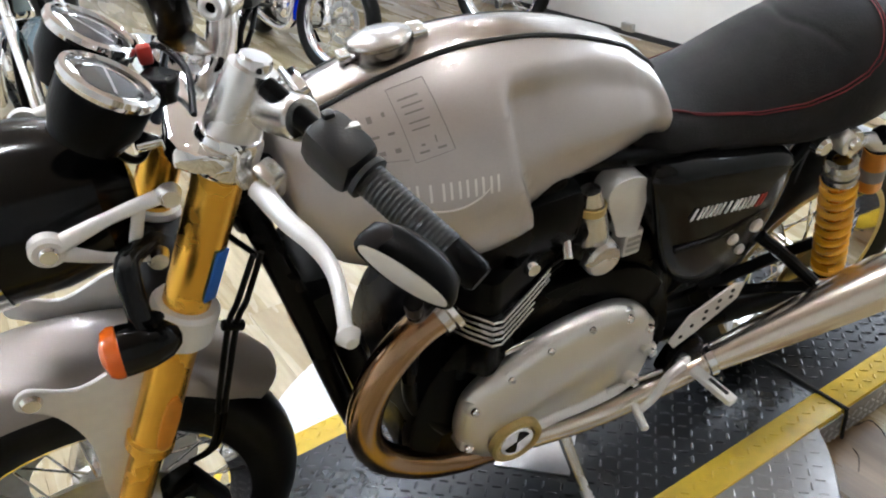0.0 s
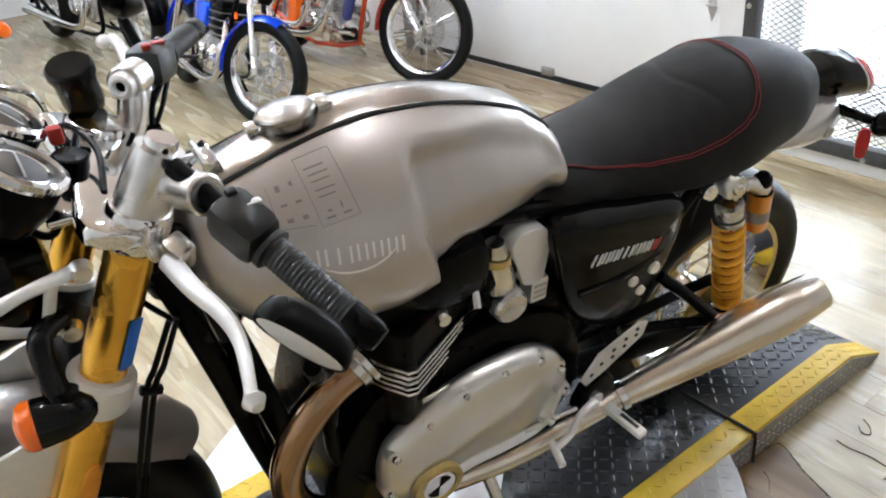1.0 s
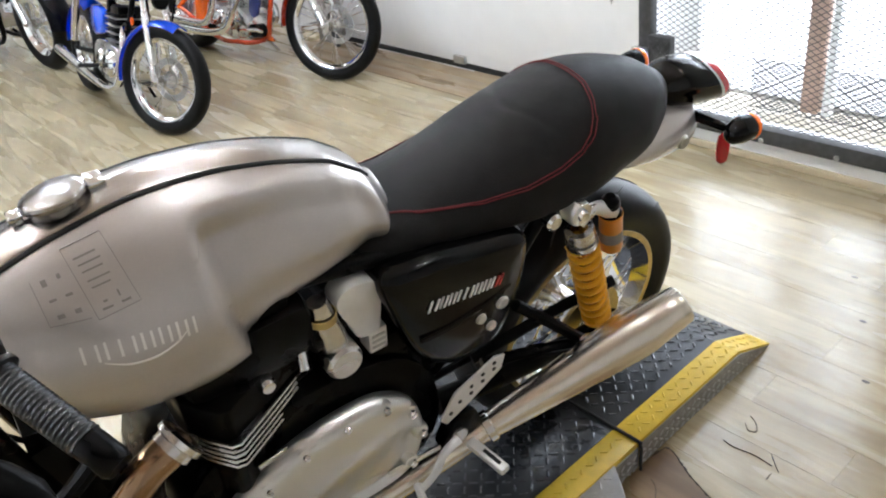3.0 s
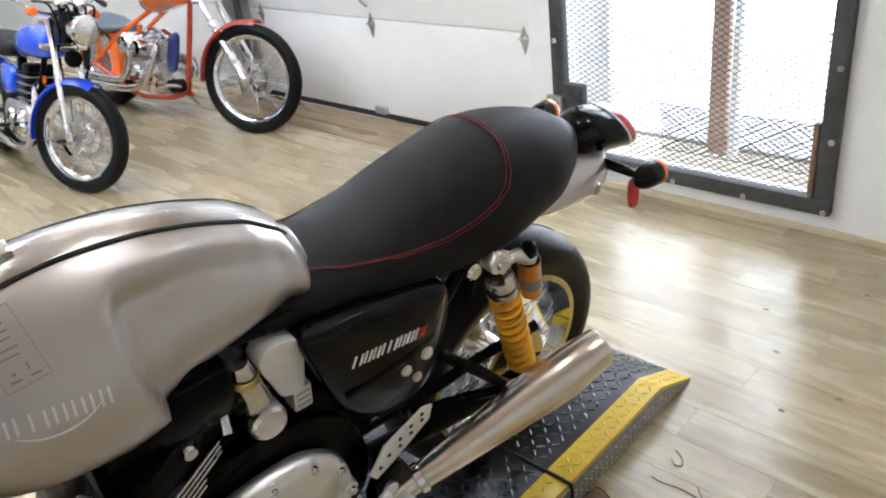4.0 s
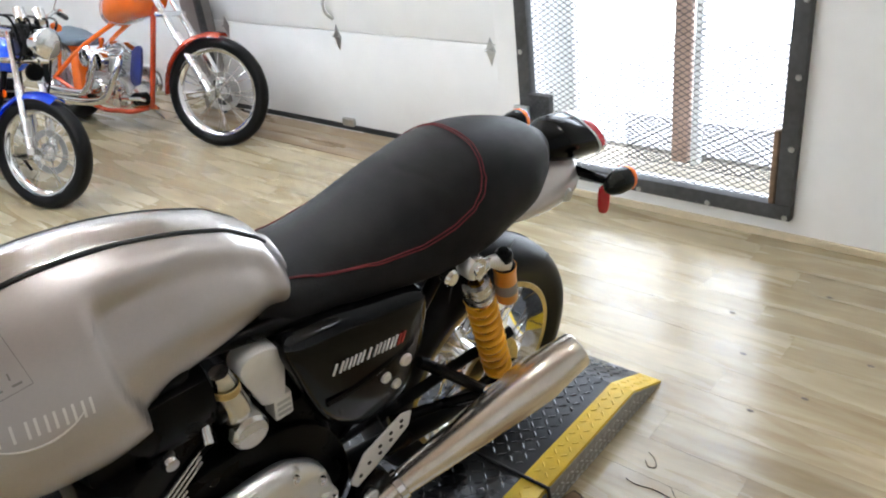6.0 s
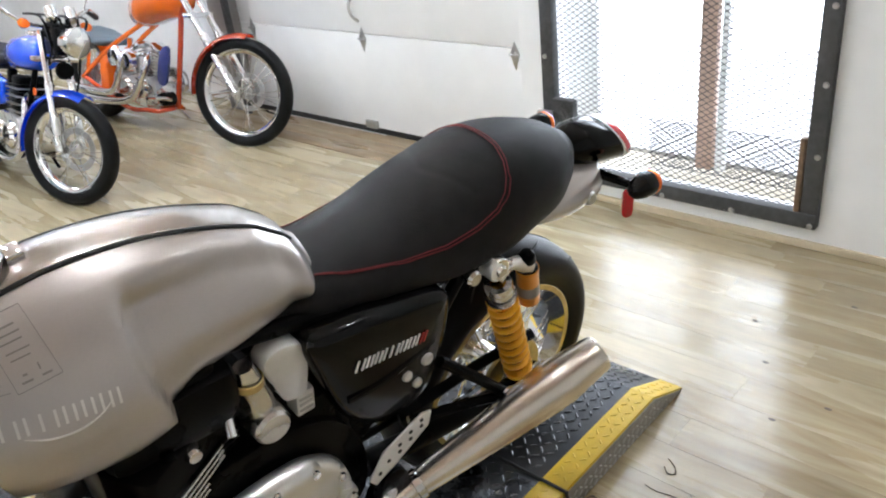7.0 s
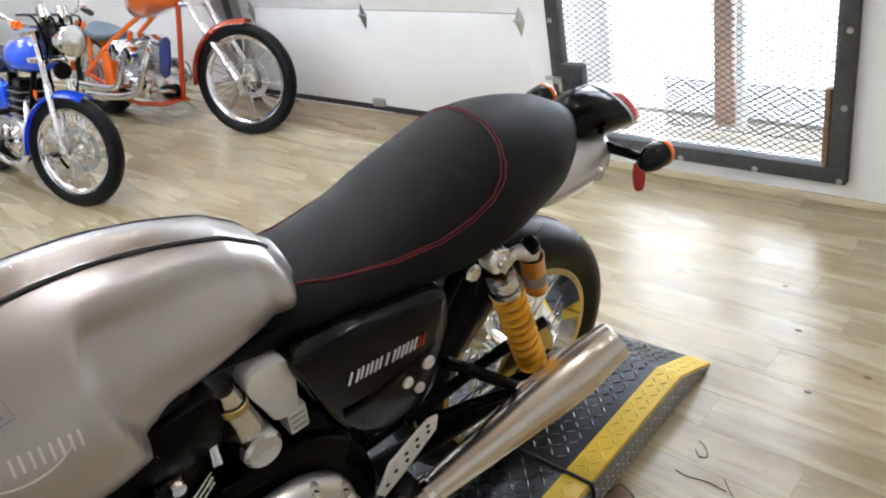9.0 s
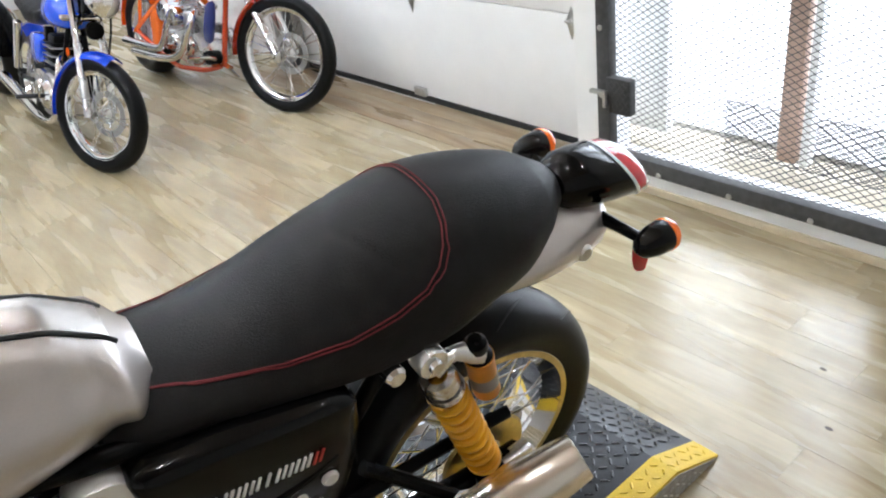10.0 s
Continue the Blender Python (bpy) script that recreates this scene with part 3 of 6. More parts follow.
def wheel(name, parent, m, r, w, rim_r, spokes=32, hub_r=0.045, rim_mat=None, tread=True, disc=0.0, disc_y=-0.055, gold=False, hub_w=0.10, rim_w=0.74):
    wh = new(name)
    wh.parent, wh.matrix_basis = parent, m
    part("tyre", lathe(tyre_profile(r, w, r - rim_r + 0.004), (0, 0, 0), "Y", 72, closed=True), TYRE, wh)
    part("rim", lathe(rim_profile(rim_r, w * rim_w), (0, 0, 0), "Y", 72, closed=True), rim_mat or CHROME, wh)
    part("hub", lathe([(0.012, -hub_w / 2), (hub_r, -hub_w / 2), (hub_r, -hub_w / 2 + 0.012), (hub_r * 0.6, -hub_w * 0.2), (hub_r * 0.6, hub_w * 0.2), (hub_r, hub_w / 2 - 0.012), (hub_r, hub_w / 2), (0.012, hub_w / 2)], (0, 0, 0), "Y", 28), ALLOY, wh)
    sp = mesh_of(rod((hub_r * 0.9, 0.038, 0), (rim_r - 0.022, 0.004, 0.07), 0.0021, 6), "spoke", CHROME)
    sq = mesh_of(rod((hub_r * 0.9, 0.038, 0), (rim_r - 0.022, 0.004, -0.07), 0.0021, 6), "spoke", CHROME)
    for i in range(spokes):
        side = 1 if i % 2 else -1
        m2 = Matrix.Rotation(2 * math.pi * i / spokes, 4, "Y") @ Matrix.Diagonal((1, side, 1, 1))
        mesh_object("spoke", sp if (i // 2) % 2 else sq, wh, m2)
    if disc:
        part("brake_disc", lathe([(disc * 0.72, -0.0025), (disc, -0.0025), (disc, 0.0025), (disc * 0.72, 0.0025)], (0, disc_y, 0), "Y", 48, closed=True), GALV, wh)
        part("disc_carrier", lathe([(0.025, -0.003), (disc * 0.42, -0.003), (disc * 0.42, 0.003), (0.025, 0.003)], (0, disc_y + 0.004, 0), "Y", 40, closed=True), SPRINGGOLD if gold else GALV, wh)
    return wh


rw = wheel("rear_wheel", bike, pose(RA, 0, AX), 0.303, 0.146, 0.214, disc=0.11, disc_y=0.09, rim_w=0.82)
part("rim_tape", lathe([(0.2065, -0.0606), (0.2185, -0.0606)], (0, 0, 0), "Y", 72), SPRINGGOLD, rw, "pale gold stripe round the rim")
part("sprocket", lathe([(0.035, -0.006), (0.088, -0.006), (0.092, 0), (0.088, 0.004), (0.035, 0.004)], (0, -0.078, 0), "Y", 44, closed=True), SPRINGGOLD, rw)
for i in range(11):
    for s in (-1, 1):
        a0 = 2 * math.pi * (i + (0.5 if s > 0 else 0)) / 11
        pts = []
        for k in range(6):
            ang, yy = a0 + 0.075 * k, s * (0.012 + 0.011 * k)
            rr = 0.3037 - 0.0585 * (1 - math.sqrt(max(0, 1 - (yy / 0.073) ** 2)))
            pts.append((rr * math.cos(ang), yy, rr * math.sin(ang)))
        part("tread_groove", tube(pts, [0.0008, 0.0022, 0.0026, 0.0026, 0.002, 0.0008], 6, 2), RUBBER, rw)

# --- swing arm, frame, engine ---
part("swing_arm", tube([(0.03, -0.115, 0.31), (-0.15, -0.115, 0.325), (-0.45, -0.10, 0.36)], [0.024, 0.022, 0.026], 12), SATIN, bike)
part("swing_arm", tube([(0.03, 0.115, 0.31), (-0.15, 0.115, 0.325), (-0.45, 0.10, 0.36)], [0.024, 0.022, 0.026], 12), SATIN, bike)
part("axle", rod((RA, -0.145, AX), (RA, 0.145, AX), 0.011), CHROME, bike)
part("axle_block", box((0.07, 0.03, 0.045), (0.015, -0.122, 0.312), 0.006), ALLOY, bike)
part("chain_guard", tube([(0.02, -0.095, 0.415), (-0.15, -0.095, 0.425), (-0.36, -0.095, 0.42)], 0.012, 8, flat=0.4), SATIN, bike)
part("chain", tube([(0.0, -0.078, 0.40), (-0.2, -0.078, 0.40), (-0.48, -0.078, 0.405)], 0.008, 6, flat=0.6), SATIN, bike)
for s in (-1, 1):
    part("frame_tube", tube([(-0.50, s * 0.10, 0.36), (-0.505, s * 0.11, 0.55), (-0.50, s * 0.10, 0.77)], 0.017), SATIN, bike)
    part("frame_tube", tube([(-1.10, s * 0.03, 0.90), (-0.95, s * 0.08, 0.86), (-0.6, s * 0.095, 0.79), (-0.2, s * 0.105, 0.735), (0.02, s * 0.09, 0.745)], 0.014), SATIN, bike)
    part("frame_tube", tube([(-0.46, s * 0.10, 0.46), (-0.34, s * 0.112, 0.58), (-0.22, s * 0.112, 0.735)], 0.013), SATIN, bike)
    part("down_tube", tube([(-1.125, s * 0.035, 0.86), (-1.09, s * 0.075, 0.70), (-1.03, s * 0.09, 0.40), (-0.96, s * 0.09, 0.245), (-0.80, s * 0.09, 0.215), (-0.55, s * 0.09, 0.225), (-0.48, s * 0.095, 0.36)], 0.018), SATIN, bike)
    part("brace", tube([(-0.285, s * 0.125, 0.545), (-0.22, s * 0.155, 0.485), (-0.155, s * 0.18, 0.418)], 0.012, 10), SATIN, bike)
    part("brace", tube([(-0.36, s * 0.125, 0.435), (-0.25, s * 0.155, 0.428), (-0.155, s * 0.18, 0.412)], 0.011, 10), SATIN, bike)
    part("frame_bolt", lathe([(0, -0.012), (0.012, -0.012), (0.016, -0.006), (0.016, 0.008), (0, 0.008)], (-0.229, s * 0.137, 0.724), "Y", 20), CHROME, bike)
part("head_stock", rod((-1.165, 0, 0.97), (-1.105, 0, 0.80), 0.035, 20), SATIN, bike)
part("radiator", box((0.040, 0.17, 0.26), (-1.030, 0, 0.58), 0.008, Matrix.Rotation(radians(-11), 4, "Y")), SATIN, bike)
part("crank_case", slab(rounded([(-0.97, 0.30), (-0.93, 0.50), (-0.80, 0.60), (-0.58, 0.60), (-0.48, 0.50), (-0.47, 0.34), (-0.60, 0.255), (-0.88, 0.235)]), -0.135, 0.14, 0.012), SATIN, bike)
part("gearbox_side", box((0.14, 0.24, 0.16), (-0.52, 0, 0.55), 0.02), SATIN, bike)
def fin_outline(k):
    return [(-0.885 + 0.0, -0.112 * k), (-0.868, -0.142 * k), (-0.846, -0.170 * k), (-0.833, -0.172 * k), (-0.78, -0.145 * k), (-0.715, -0.110 * k), (-0.68, -0.10 * k),
            (-0.68, 0.10 * k), (-0.715, 0.110 * k), (-0.78, 0.145 * k), (-0.833, 0.172 * k), (-0.846, 0.170 * k), (-0.868, 0.142 * k), (-0.885, 0.112 * k)]


part("cylinder_block", slab(fin_outline(0.95), 0.50, 0.70, 0.004, plane="xy"), SATIN, bike)
part("cylinder_head", box((0.205, 0.27, 0.11), (-0.775, 0, 0.735), 0.03), SATIN, bike)
part("cam_cover", box((0.15, 0.24, 0.05), (-0.775, 0, 0.80), 0.02), SATIN, bike)
for i in range(5):
    z = 0.588 + i * 0.0118
    part("fin", slab(fin_outline(1.0), z - 0.0045, z + 0.0045, 0.002, plane="xy"), SATIN, bike)
    q = fin_outline(1.008)
    part("fin_edge", tube([(x, y, z) for x, y in q[:6]], 0.0027, 6, 1), ALLOY, bike, "polished fin edge")
part("water_pipe", tube([(-0.93, -0.11, 0.62), (-0.955, -0.125, 0.56), (-0.95, -0.12, 0.45), (-0.90, -0.13, 0.37)], 0.012), SATIN, bike)
part("head_bolt", lathe([(0, -0.018), (0.010, -0.018), (0.014, -0.01), (0.014, 0.01), (0, 0.01)], (-0.768, -0.128, 0.682), "Y", 16), CHROME, bike)
part("name_plate", box((0.05, 0.004, 0.013), (-0.79, -0.158, 0.545), 0.001, Matrix.Rotation(radians(-6), 4, "Y")), ALLOY, bike)

COVER = rounded([(x, z - 0.006) for x, z in [(-0.898, 0.43), (-0.878, 0.487), (-0.815, 0.530), (-0.745, 0.560), (-0.67, 0.570), (-0.60, 0.562), (-0.545, 0.515), (-0.522, 0.435), (-0.545, 0.345), (-0.60, 0.322), (-0.72, 0.322), (-0.79, 0.312), (-0.85, 0.315), (-0.892, 0.365)]], 5)


def cover_mesh():
    """Shallow dome with a crisp slanting ridge; the face falls back below it."""
    c = Vector((sum(p[0] for p in COVER) / len(COVER), sum(p[1] for p in COVER) / len(COVER)))
    secs = []
    for k, y in ((0.975, -0.146), (0.995, -0.150), (1.0, -0.158), (0.992, -0.165), (0.975, -0.171), (0.95, -0.1765), (0.92, -0.181), (0.88, -0.1845), (0.83, -0.1875), (0.77, -0.190), (0.70, -0.192),
                 (0.62, -0.194), (0.54, -0.195), (0.46, -0.196), (0.38, -0.1965), (0.30, -0.197), (0.22, -0.1975), (0.14, -0.198), (0.06, -0.198)):
        row = []
        for x, z in COVER:
            q = c + (Vector((x, z)) - c) * k
            d = q.y - (0.440 + (q.x + 0.775) * 0.34)
            fade = ease(0.97, 0.85, k) * ease(-0.84, -0.76, q.x)
            row.append((q.x, y + fade * 0.026 * ease(-0.02, 0.12, -d), q.y))
        secs.append(row)
    return rings(secs)


cover = part("engine_cover", cover_mesh(), COVERM, bike, "large satin aluminium clutch-side engine cover", 80)
for cx, cz in ((-0.874, 0.468), (-0.813, 0.512), (-0.747, 0.543), (-0.674, 0.554), (-0.602, 0.546), (-0.553, 0.500), (-0.533, 0.43), (-0.556, 0.36), (-0.884, 0.38)):
    b = lathe([(0, -0.013), (0.0035, -0.013), (0.004, -0.011), (0.0068, -0.012), (0.008, -0.009), (0.008, 0.0)], (cx, -0.174, cz - 0.008), "Y", 14)
    part("cover_bolt", b, CHROME, cover)
    part("bolt_lug", lathe([(0.0085, -0.004), (0.0135, -0.0025), (0.0150, 0.004), (0.0155, 0.024)], (cx, -0.174, cz - 0.008), "Y", 16), COVERM, cover)
badge = part("round_badge", lathe([(0, -0.006), (0.030, -0.006), (0.033, -0.003), (0.034, 0.004)], (-0.808, -0.199, 0.369), "Y", 40), CHROME, cover, "round chrome cap")
# two dark wedges put the turned cap's conic reflections into its colour
for a0 in (25, 205):
    wedge = [(-0.808, 0.369)] + [(-0.808 + 0.024 * math.cos(radians(a0 + a)), 0.369 + 0.024 * math.sin(radians(a0 + a))) for a in range(0, 61, 12)]
    part("reflection_wedge", slab(wedge, -0.2062, -0.2046, 0.0), SATIN, badge, "dark wedge painted in as the cap's reflection")
part("badge_ring", lathe([(0.034, 0.006), (0.034, -0.006), (0.040, -0.008), (0.046, -0.006), (0.047, 0.006)], (-0.808, -0.199, 0.369), "Y", 40), SPRINGGOLD, cover, "gold ring round the cap")

# exhaust
HEADER = [(-0.905, 0.135, 0.655), (-0.952, 0.143, 0.643), (-1.000, 0.147, 0.600), (-1.032, 0.147, 0.535), (-1.041, 0.144, 0.460), (-1.021, 0.140, 0.390), (-0.976, 0.136, 0.332), (-0.918, 0.130, 0.286), (-0.850, 0.125, 0.255), (-0.70, 0.128, 0.243)]
part("header_pipe", tube([(x, -y, z) for x, y, z in HEADER], 0.0265, 20, 8), HEAT, bike, "heat-stained bronze exhaust header pipe")
part("header_pipe", tube(HEADER, 0.0265, 20, 8), HEAT, bike)
part("header_clamp", lathe([(0.0265, -0.014), (0.030, -0.012), (0.030, 0.0), (0.036, 0.003), (0.036, 0.012), (0.0265, 0.016)], (-0.908, -0.135, 0.655), "Y", 20, m=disc_m((0.9, 0.15, 0.4))), ALLOY, bike)
part("under_pipe", tube([(-0.74, -0.130, 0.243), (-0.6, -0.160, 0.270), (-0.39, -0.180, 0.322)], 0.024, 16), EXHAUST, bike)


def silencer(s):
    d = Vector((0.406, 0.086 * s, 0.160))
    a = Vector((-0.397, s * 0.180, 0.322))
    prof = [(0.0, 0.0), (0.0255, 0.0), (0.0265, 0.02), (0.030, 0.06), (0.038, 0.17), (0.0475, 0.31), (0.0495, 0.355), (0.0480, 0.368), (0.0385, 0.452), (0.0365, 0.455), (0.034, 0.44), (0.034, 0.33), (0, 0.33)]
    si = part("silencer", lathe(prof, a, "Y", 40, m=disc_m(d)), EXHAUST, bike, "brushed steel reverse-cone silencer")
    part("silencer_band", lathe([(0.0285, 0.004), (0.0315, 0.006), (0.0315, 0.020), (0.029, 0.022)], a, "Y", 32, m=disc_m(d)), CHROME, si)
    return si


silencer(-1)
silencer(1)
part("passenger_mount", tube([(-0.165, -0.185, 0.42), (-0.14, -0.195, 0.42), (-0.12, -0.20, 0.415)], 0.014, 10), ALLOY, bike)
heel = part("heel_plate", slab([(-0.492, 0.418), (-0.460, 0.472), (-0.373, 0.510), (-0.350, 0.503), (-0.356, 0.470), (-0.438, 0.418), (-0.478, 0.398)], -0.177, -0.172, 0.0015), WHITEALLOY, bike, "drilled satin aluminium heel plate")
for x, z in ((-0.47, 0.437), (-0.45, 0.456), (-0.425, 0.462), (-0.425, 0.480), (-0.40, 0.477), (-0.40, 0.495), (-0.375, 0.493), (-0.375, 0.508)):
    part("drilled_hole", lathe([(0, -0.001), (0.0042, -0.001), (0.0042, 0.001), (0, 0.001)], (x, -0.1772, z - 0.012), "Y", 12), RUBBER, heel)
part("peg_bracket", slab(rounded([(-0.49, 0.33), (-0.46, 0.40), (-0.42, 0.40), (-0.40, 0.35), (-0.43, 0.31)], 3), -0.18, -0.15, 0.005), SATIN, bike)
peg = part("foot_peg", box((0.022, 0.090, 0.015), (-0.444, -0.252, 0.362), 0.005, Matrix.Rotation(radians(9), 4, "Z")), WHITEALLOY, bike, "folding aluminium foot peg with a slot")
part("peg_slot", box((0.007, 0.040, 0.002), (-0.442, -0.262, 0.3700), 0.0005, Matrix.Rotation(radians(9), 4, "Z")), RUBBER, peg)
part("peg_pivot", rod((-0.455, -0.165, 0.36), (-0.455, -0.19, 0.36), 0.016), ALLOY, bike)
part("gear_lever", tube([(-0.47, -0.20, 0.375), (-0.505, -0.205, 0.365), (-0.53, -0.21, 0.33), (-0.562, -0.213, 0.314)], [0.010, 0.008, 0.007, 0.007], 10), WHITEALLOY, bike)
part("gear_toe", rod((-0.562, -0.200, 0.314), (-0.575, -0.248, 0.312), 0.0075), WHITEALLOY, bike)
part("gear_rod", rod((-0.50, -0.185, 0.36), (-0.60, -0.165, 0.335), 0.005), ALLOY, bike)
part("side_stand", tube([(-0.66, -0.12, 0.23), (-0.645, -0.20, 0.12), (-0.635, -0.265, 0.0665)], [0.014, 0.011, 0.011], 12), ALLOY, bike)
part("stand_foot", lathe([(0, -0.006), (0.026, -0.006), (0.028, 0), (0.02, 0.006), (0, 0.006)], (-0.635, -0.2645, 0.0605), "Z", 20, m=Matrix.Rotation(radians(-12), 3, "X")), SATIN, bike)

# intake bodies and their covers
for s in (-1, 1):
    tb = part("throttle_body", rod((-0.60, s * 0.085, 0.715), (-0.69, s * 0.10, 0.70), 0.034, 24), SATIN, bike)
    part("carb_float", tube([(-0.647, s * 0.116, 0.645), (-0.650, s * 0.116, 0.69), (-0.660, s * 0.114, 0.735)], [0.024, 0.024, 0.021], 20), ALLOY, tb, "brushed cylinder")
    part("carb_collar", lathe([(0.0215, -0.007), (0.0235, -0.006), (0.0235, 0.006), (0.0215, 0.007)], (-0.660, s * 0.114, 0.737), "Z", 24), SPRINGGOLD, tb, "brass collar")
    part("carb_top", tube([(-0.660, s * 0.114, 0.742), (-0.664, s * 0.113, 0.768)], [0.019, 0.015], 16, 2), ALLOY, tb)
    part("carb_cap", lathe([(0, s * 0.030), (0.026, s * 0.030), (0.0305, s * 0.024), (0.032, -s * 0.02), (0, -s * 0.02)], (-0.645, s * 0.120, 0.652), "Y", 32), ALLOY, tb, "round satin end cap")
    part("injector_cover", slab(rounded([(-0.638, 0.750), (-0.618, 0.774), (-0.577, 0.768), (-0.564, 0.738), (-0.566, 0.690), (-0.573, 0.660), (-0.606, 0.664), (-0.618, 0.690)], 4), s * 0.085, s * 0.125, 0.008), WHITEALLOY, tb, "white injector cover")
    part("connector", box((0.034, 0.034, 0.050), (-0.574, s * 0.108, 0.640), 0.004), WHITEALLOY, tb)
    for k in range(3):
        part("connector_slot", box((0.024, 0.002, 0.005), (-0.574, s * 0.1256, 0.628 + 0.012 * k), 0.0005), GALV, tb)
    part("fitting", rod((-0.700, s * 0.11, 0.715), (-0.712, s * 0.145, 0.680), 0.008), CHROME, tb)

# side panels with bars in place of their lettering
PANEL = rounded([(-0.570, 0.772), (-0.50, 0.775), (-0.40, 0.758), (-0.302, 0.738), (-0.284, 0.70), (-0.294, 0.62), (-0.330, 0.532), (-0.385, 0.503), (-0.455, 0.512), (-0.515, 0.575), (-0.556, 0.69)], 5)


def dome(outline, layers, swell=0.0):
    cx, cz = sum(p[0] for p in outline) / len(outline), sum(p[1] for p in outline) / len(outline)
    return rings([[(cx + (x - cx) * k, y, cz + (z - cz) * k) for x, z in outline] for k, y in layers])


for s in (-1, 1):
    pn = part("side_panel", dome(PANEL, [(0.98, s * 0.09), (1.0, s * 0.125), (0.985, s * 0.138), (0.93, s * 0.148), (0.80, s * 0.154), (0.4, s * 0.158), (0.1, s * 0.158)]), BLACK, bike, "gloss black side panel", 60)
    part("panel_rib", tube([(-0.515, s * 0.156, 0.625), (-0.43, s * 0.159, 0.628), (-0.33, s * 0.153, 0.648)], 0.005, 8), BLACK, pn)
    if s < 0:
        for k in range(9):
            u = k / 8
            for dx in (-0.0042, 0.0042) if k not in (0, 4) else (0.0,):
                b = slab([(-0.0045, -0.0108), (-0.0007, -0.0108), (0.0045, 0.0108), (0.0007, 0.0108)], -0.1605, -0.1585, 0.0)
                bmesh.ops.transform(b, matrix=Matrix.Translation((-0.497 + 0.138 * u + dx, 0, 0.694 - 0.0185 * u)) @ Matrix.Rotation(radians(8), 4, "Y"), verts=b.verts)
                part("emblem_bar", b, REDP if k == 8 else WHITEP, pn, "red print bar" if k == 8 else "white print bar")
        for x, z, r in ((-0.349, 0.618, 0.0125), (-0.394, 0.605, 0.0105), (-0.371, 0.575, 0.0098)):
            part("panel_screw", lathe([(0, -0.003), (r * 0.8, -0.003), (r, 0.0), (r, 0.003)], (x, -0.1605, z), "Y", 20), SILVERP, pn)

# --- tank ---
TOP = [(-1.092, 0.916), (-1.075, 0.947), (-1.03, 0.966), (-0.95, 0.986), (-0.85, 1.001), (-0.75, 0.994), (-0.66, 0.971), (-0.58, 0.939), (-0.53, 0.901), (-0.497, 0.865)]
BOT = [(-1.092, 0.850), (-1.075, 0.795), (-1.03, 0.745), (-0.95, 0.716), (-0.85, 0.706), (-0.80, 0.714), (-0.765, 0.728), (-0.73, 0.750), (-0.66, 0.765), (-0.58, 0.780), (-0.53, 0.793), (-0.497, 0.812)]
WID = [(-1.092, 0.03), (-1.075, 0.085), (-1.03, 0.125), (-0.95, 0.155), (-0.85, 0.166), (-0.75, 0.163), (-0.66, 0.155), (-0.58, 0.140), (-0.53, 0.115), (-0.497, 0.05)]


DENT_TOP = [(-0.90, 0.952), (-0.81, 0.956), (-0.75, 0.957), (-0.665, 0.950), (-0.60, 0.930), (-0.565, 0.913), (-0.50, 0.87)]


def crown(u):
    """The tank's cross-section over its widest line: u from 0 at the middle to 1 at the flank."""
    return max(0.0, 1 - min(1.0, u) ** 1.5) ** 0.62


def tank_pt(x, a, lift=0.0):
    """A point of the tank's skin: a from -90 (below) over 0 (left flank) to 90 (top)."""
    zt, zb, w = soft_lerp(x, TOP), soft_lerp(x, BOT), soft_lerp(x, WID)
    zm = zb + (zt - zb) * 0.42
    c, s = math.cos(radians(a)), math.sin(radians(a))
    y = w * abs(c) ** 0.80
    z = zm + ((zt - zm) * crown(y / w) if s > 0 else -(zm - zb) * abs(s) ** 0.70)
    # knee dent: a rounded hollow with a crisp front and upper edge
    u, v = max(-0.808 + 0.065 + 0.32 * max(0.0, 0.86 - z) - x, 0.0), max(z - soft_lerp(x, DENT_TOP) + 0.060, 0.0)
    y -= 0.036 * ease(0.068, 0.052, math.hypot(u, 0.5 * v)) * ease(0.072, 0.022, v) * ease(-0.51, -0.56, x) * min(1.0, y / 0.05)
    return Vector((x, -(y + lift * c), z + lift * s))


def tank_mesh():
    secs = []
    us = np.linspace(0, 1, 110)
    for u in us:
        x = -1.092 + 0.595 * (0.5 - 0.5 * math.cos(math.pi * u)) * 1.0
        half = [tank_pt(x, a) for a in np.linspace(-90, 90, 81)]
        secs.append(half + [Vector((p.x, -p.y, p.z)) for p in reversed(half[1:-1])])
    return rings(secs)


tank = part("fuel_tank", tank_mesh(), PAINT, bike, "warm silver painted fuel tank with knee dents", 60)


def strap_half(x):
    return lerp(x, [(-1.07, 0.039), (-0.53, 0.033)])


def tank_z(x, y):
    """Height of the tank's skin at a distance from its middle plane."""
    zt, zb, w = soft_lerp(x, TOP), soft_lerp(x, BOT), soft_lerp(x, WID)
    zm = zb + (zt - zb) * 0.42
    return zm + (zt - zm) * crown(abs(y) / w)


def band(x0, x1, rise, n=60):
    """The strap over the tank's middle."""
    secs = []
    for x in np.linspace(x0, x1, n):
        half = strap_half(x)
        secs.append([(x, y, tank_z(x, y) + rise * (1 if abs(y) < half * 0.99 else 0.3)) for y in np.linspace(-half, half, 17)])
    return rings(secs, closed=False, caps=False)


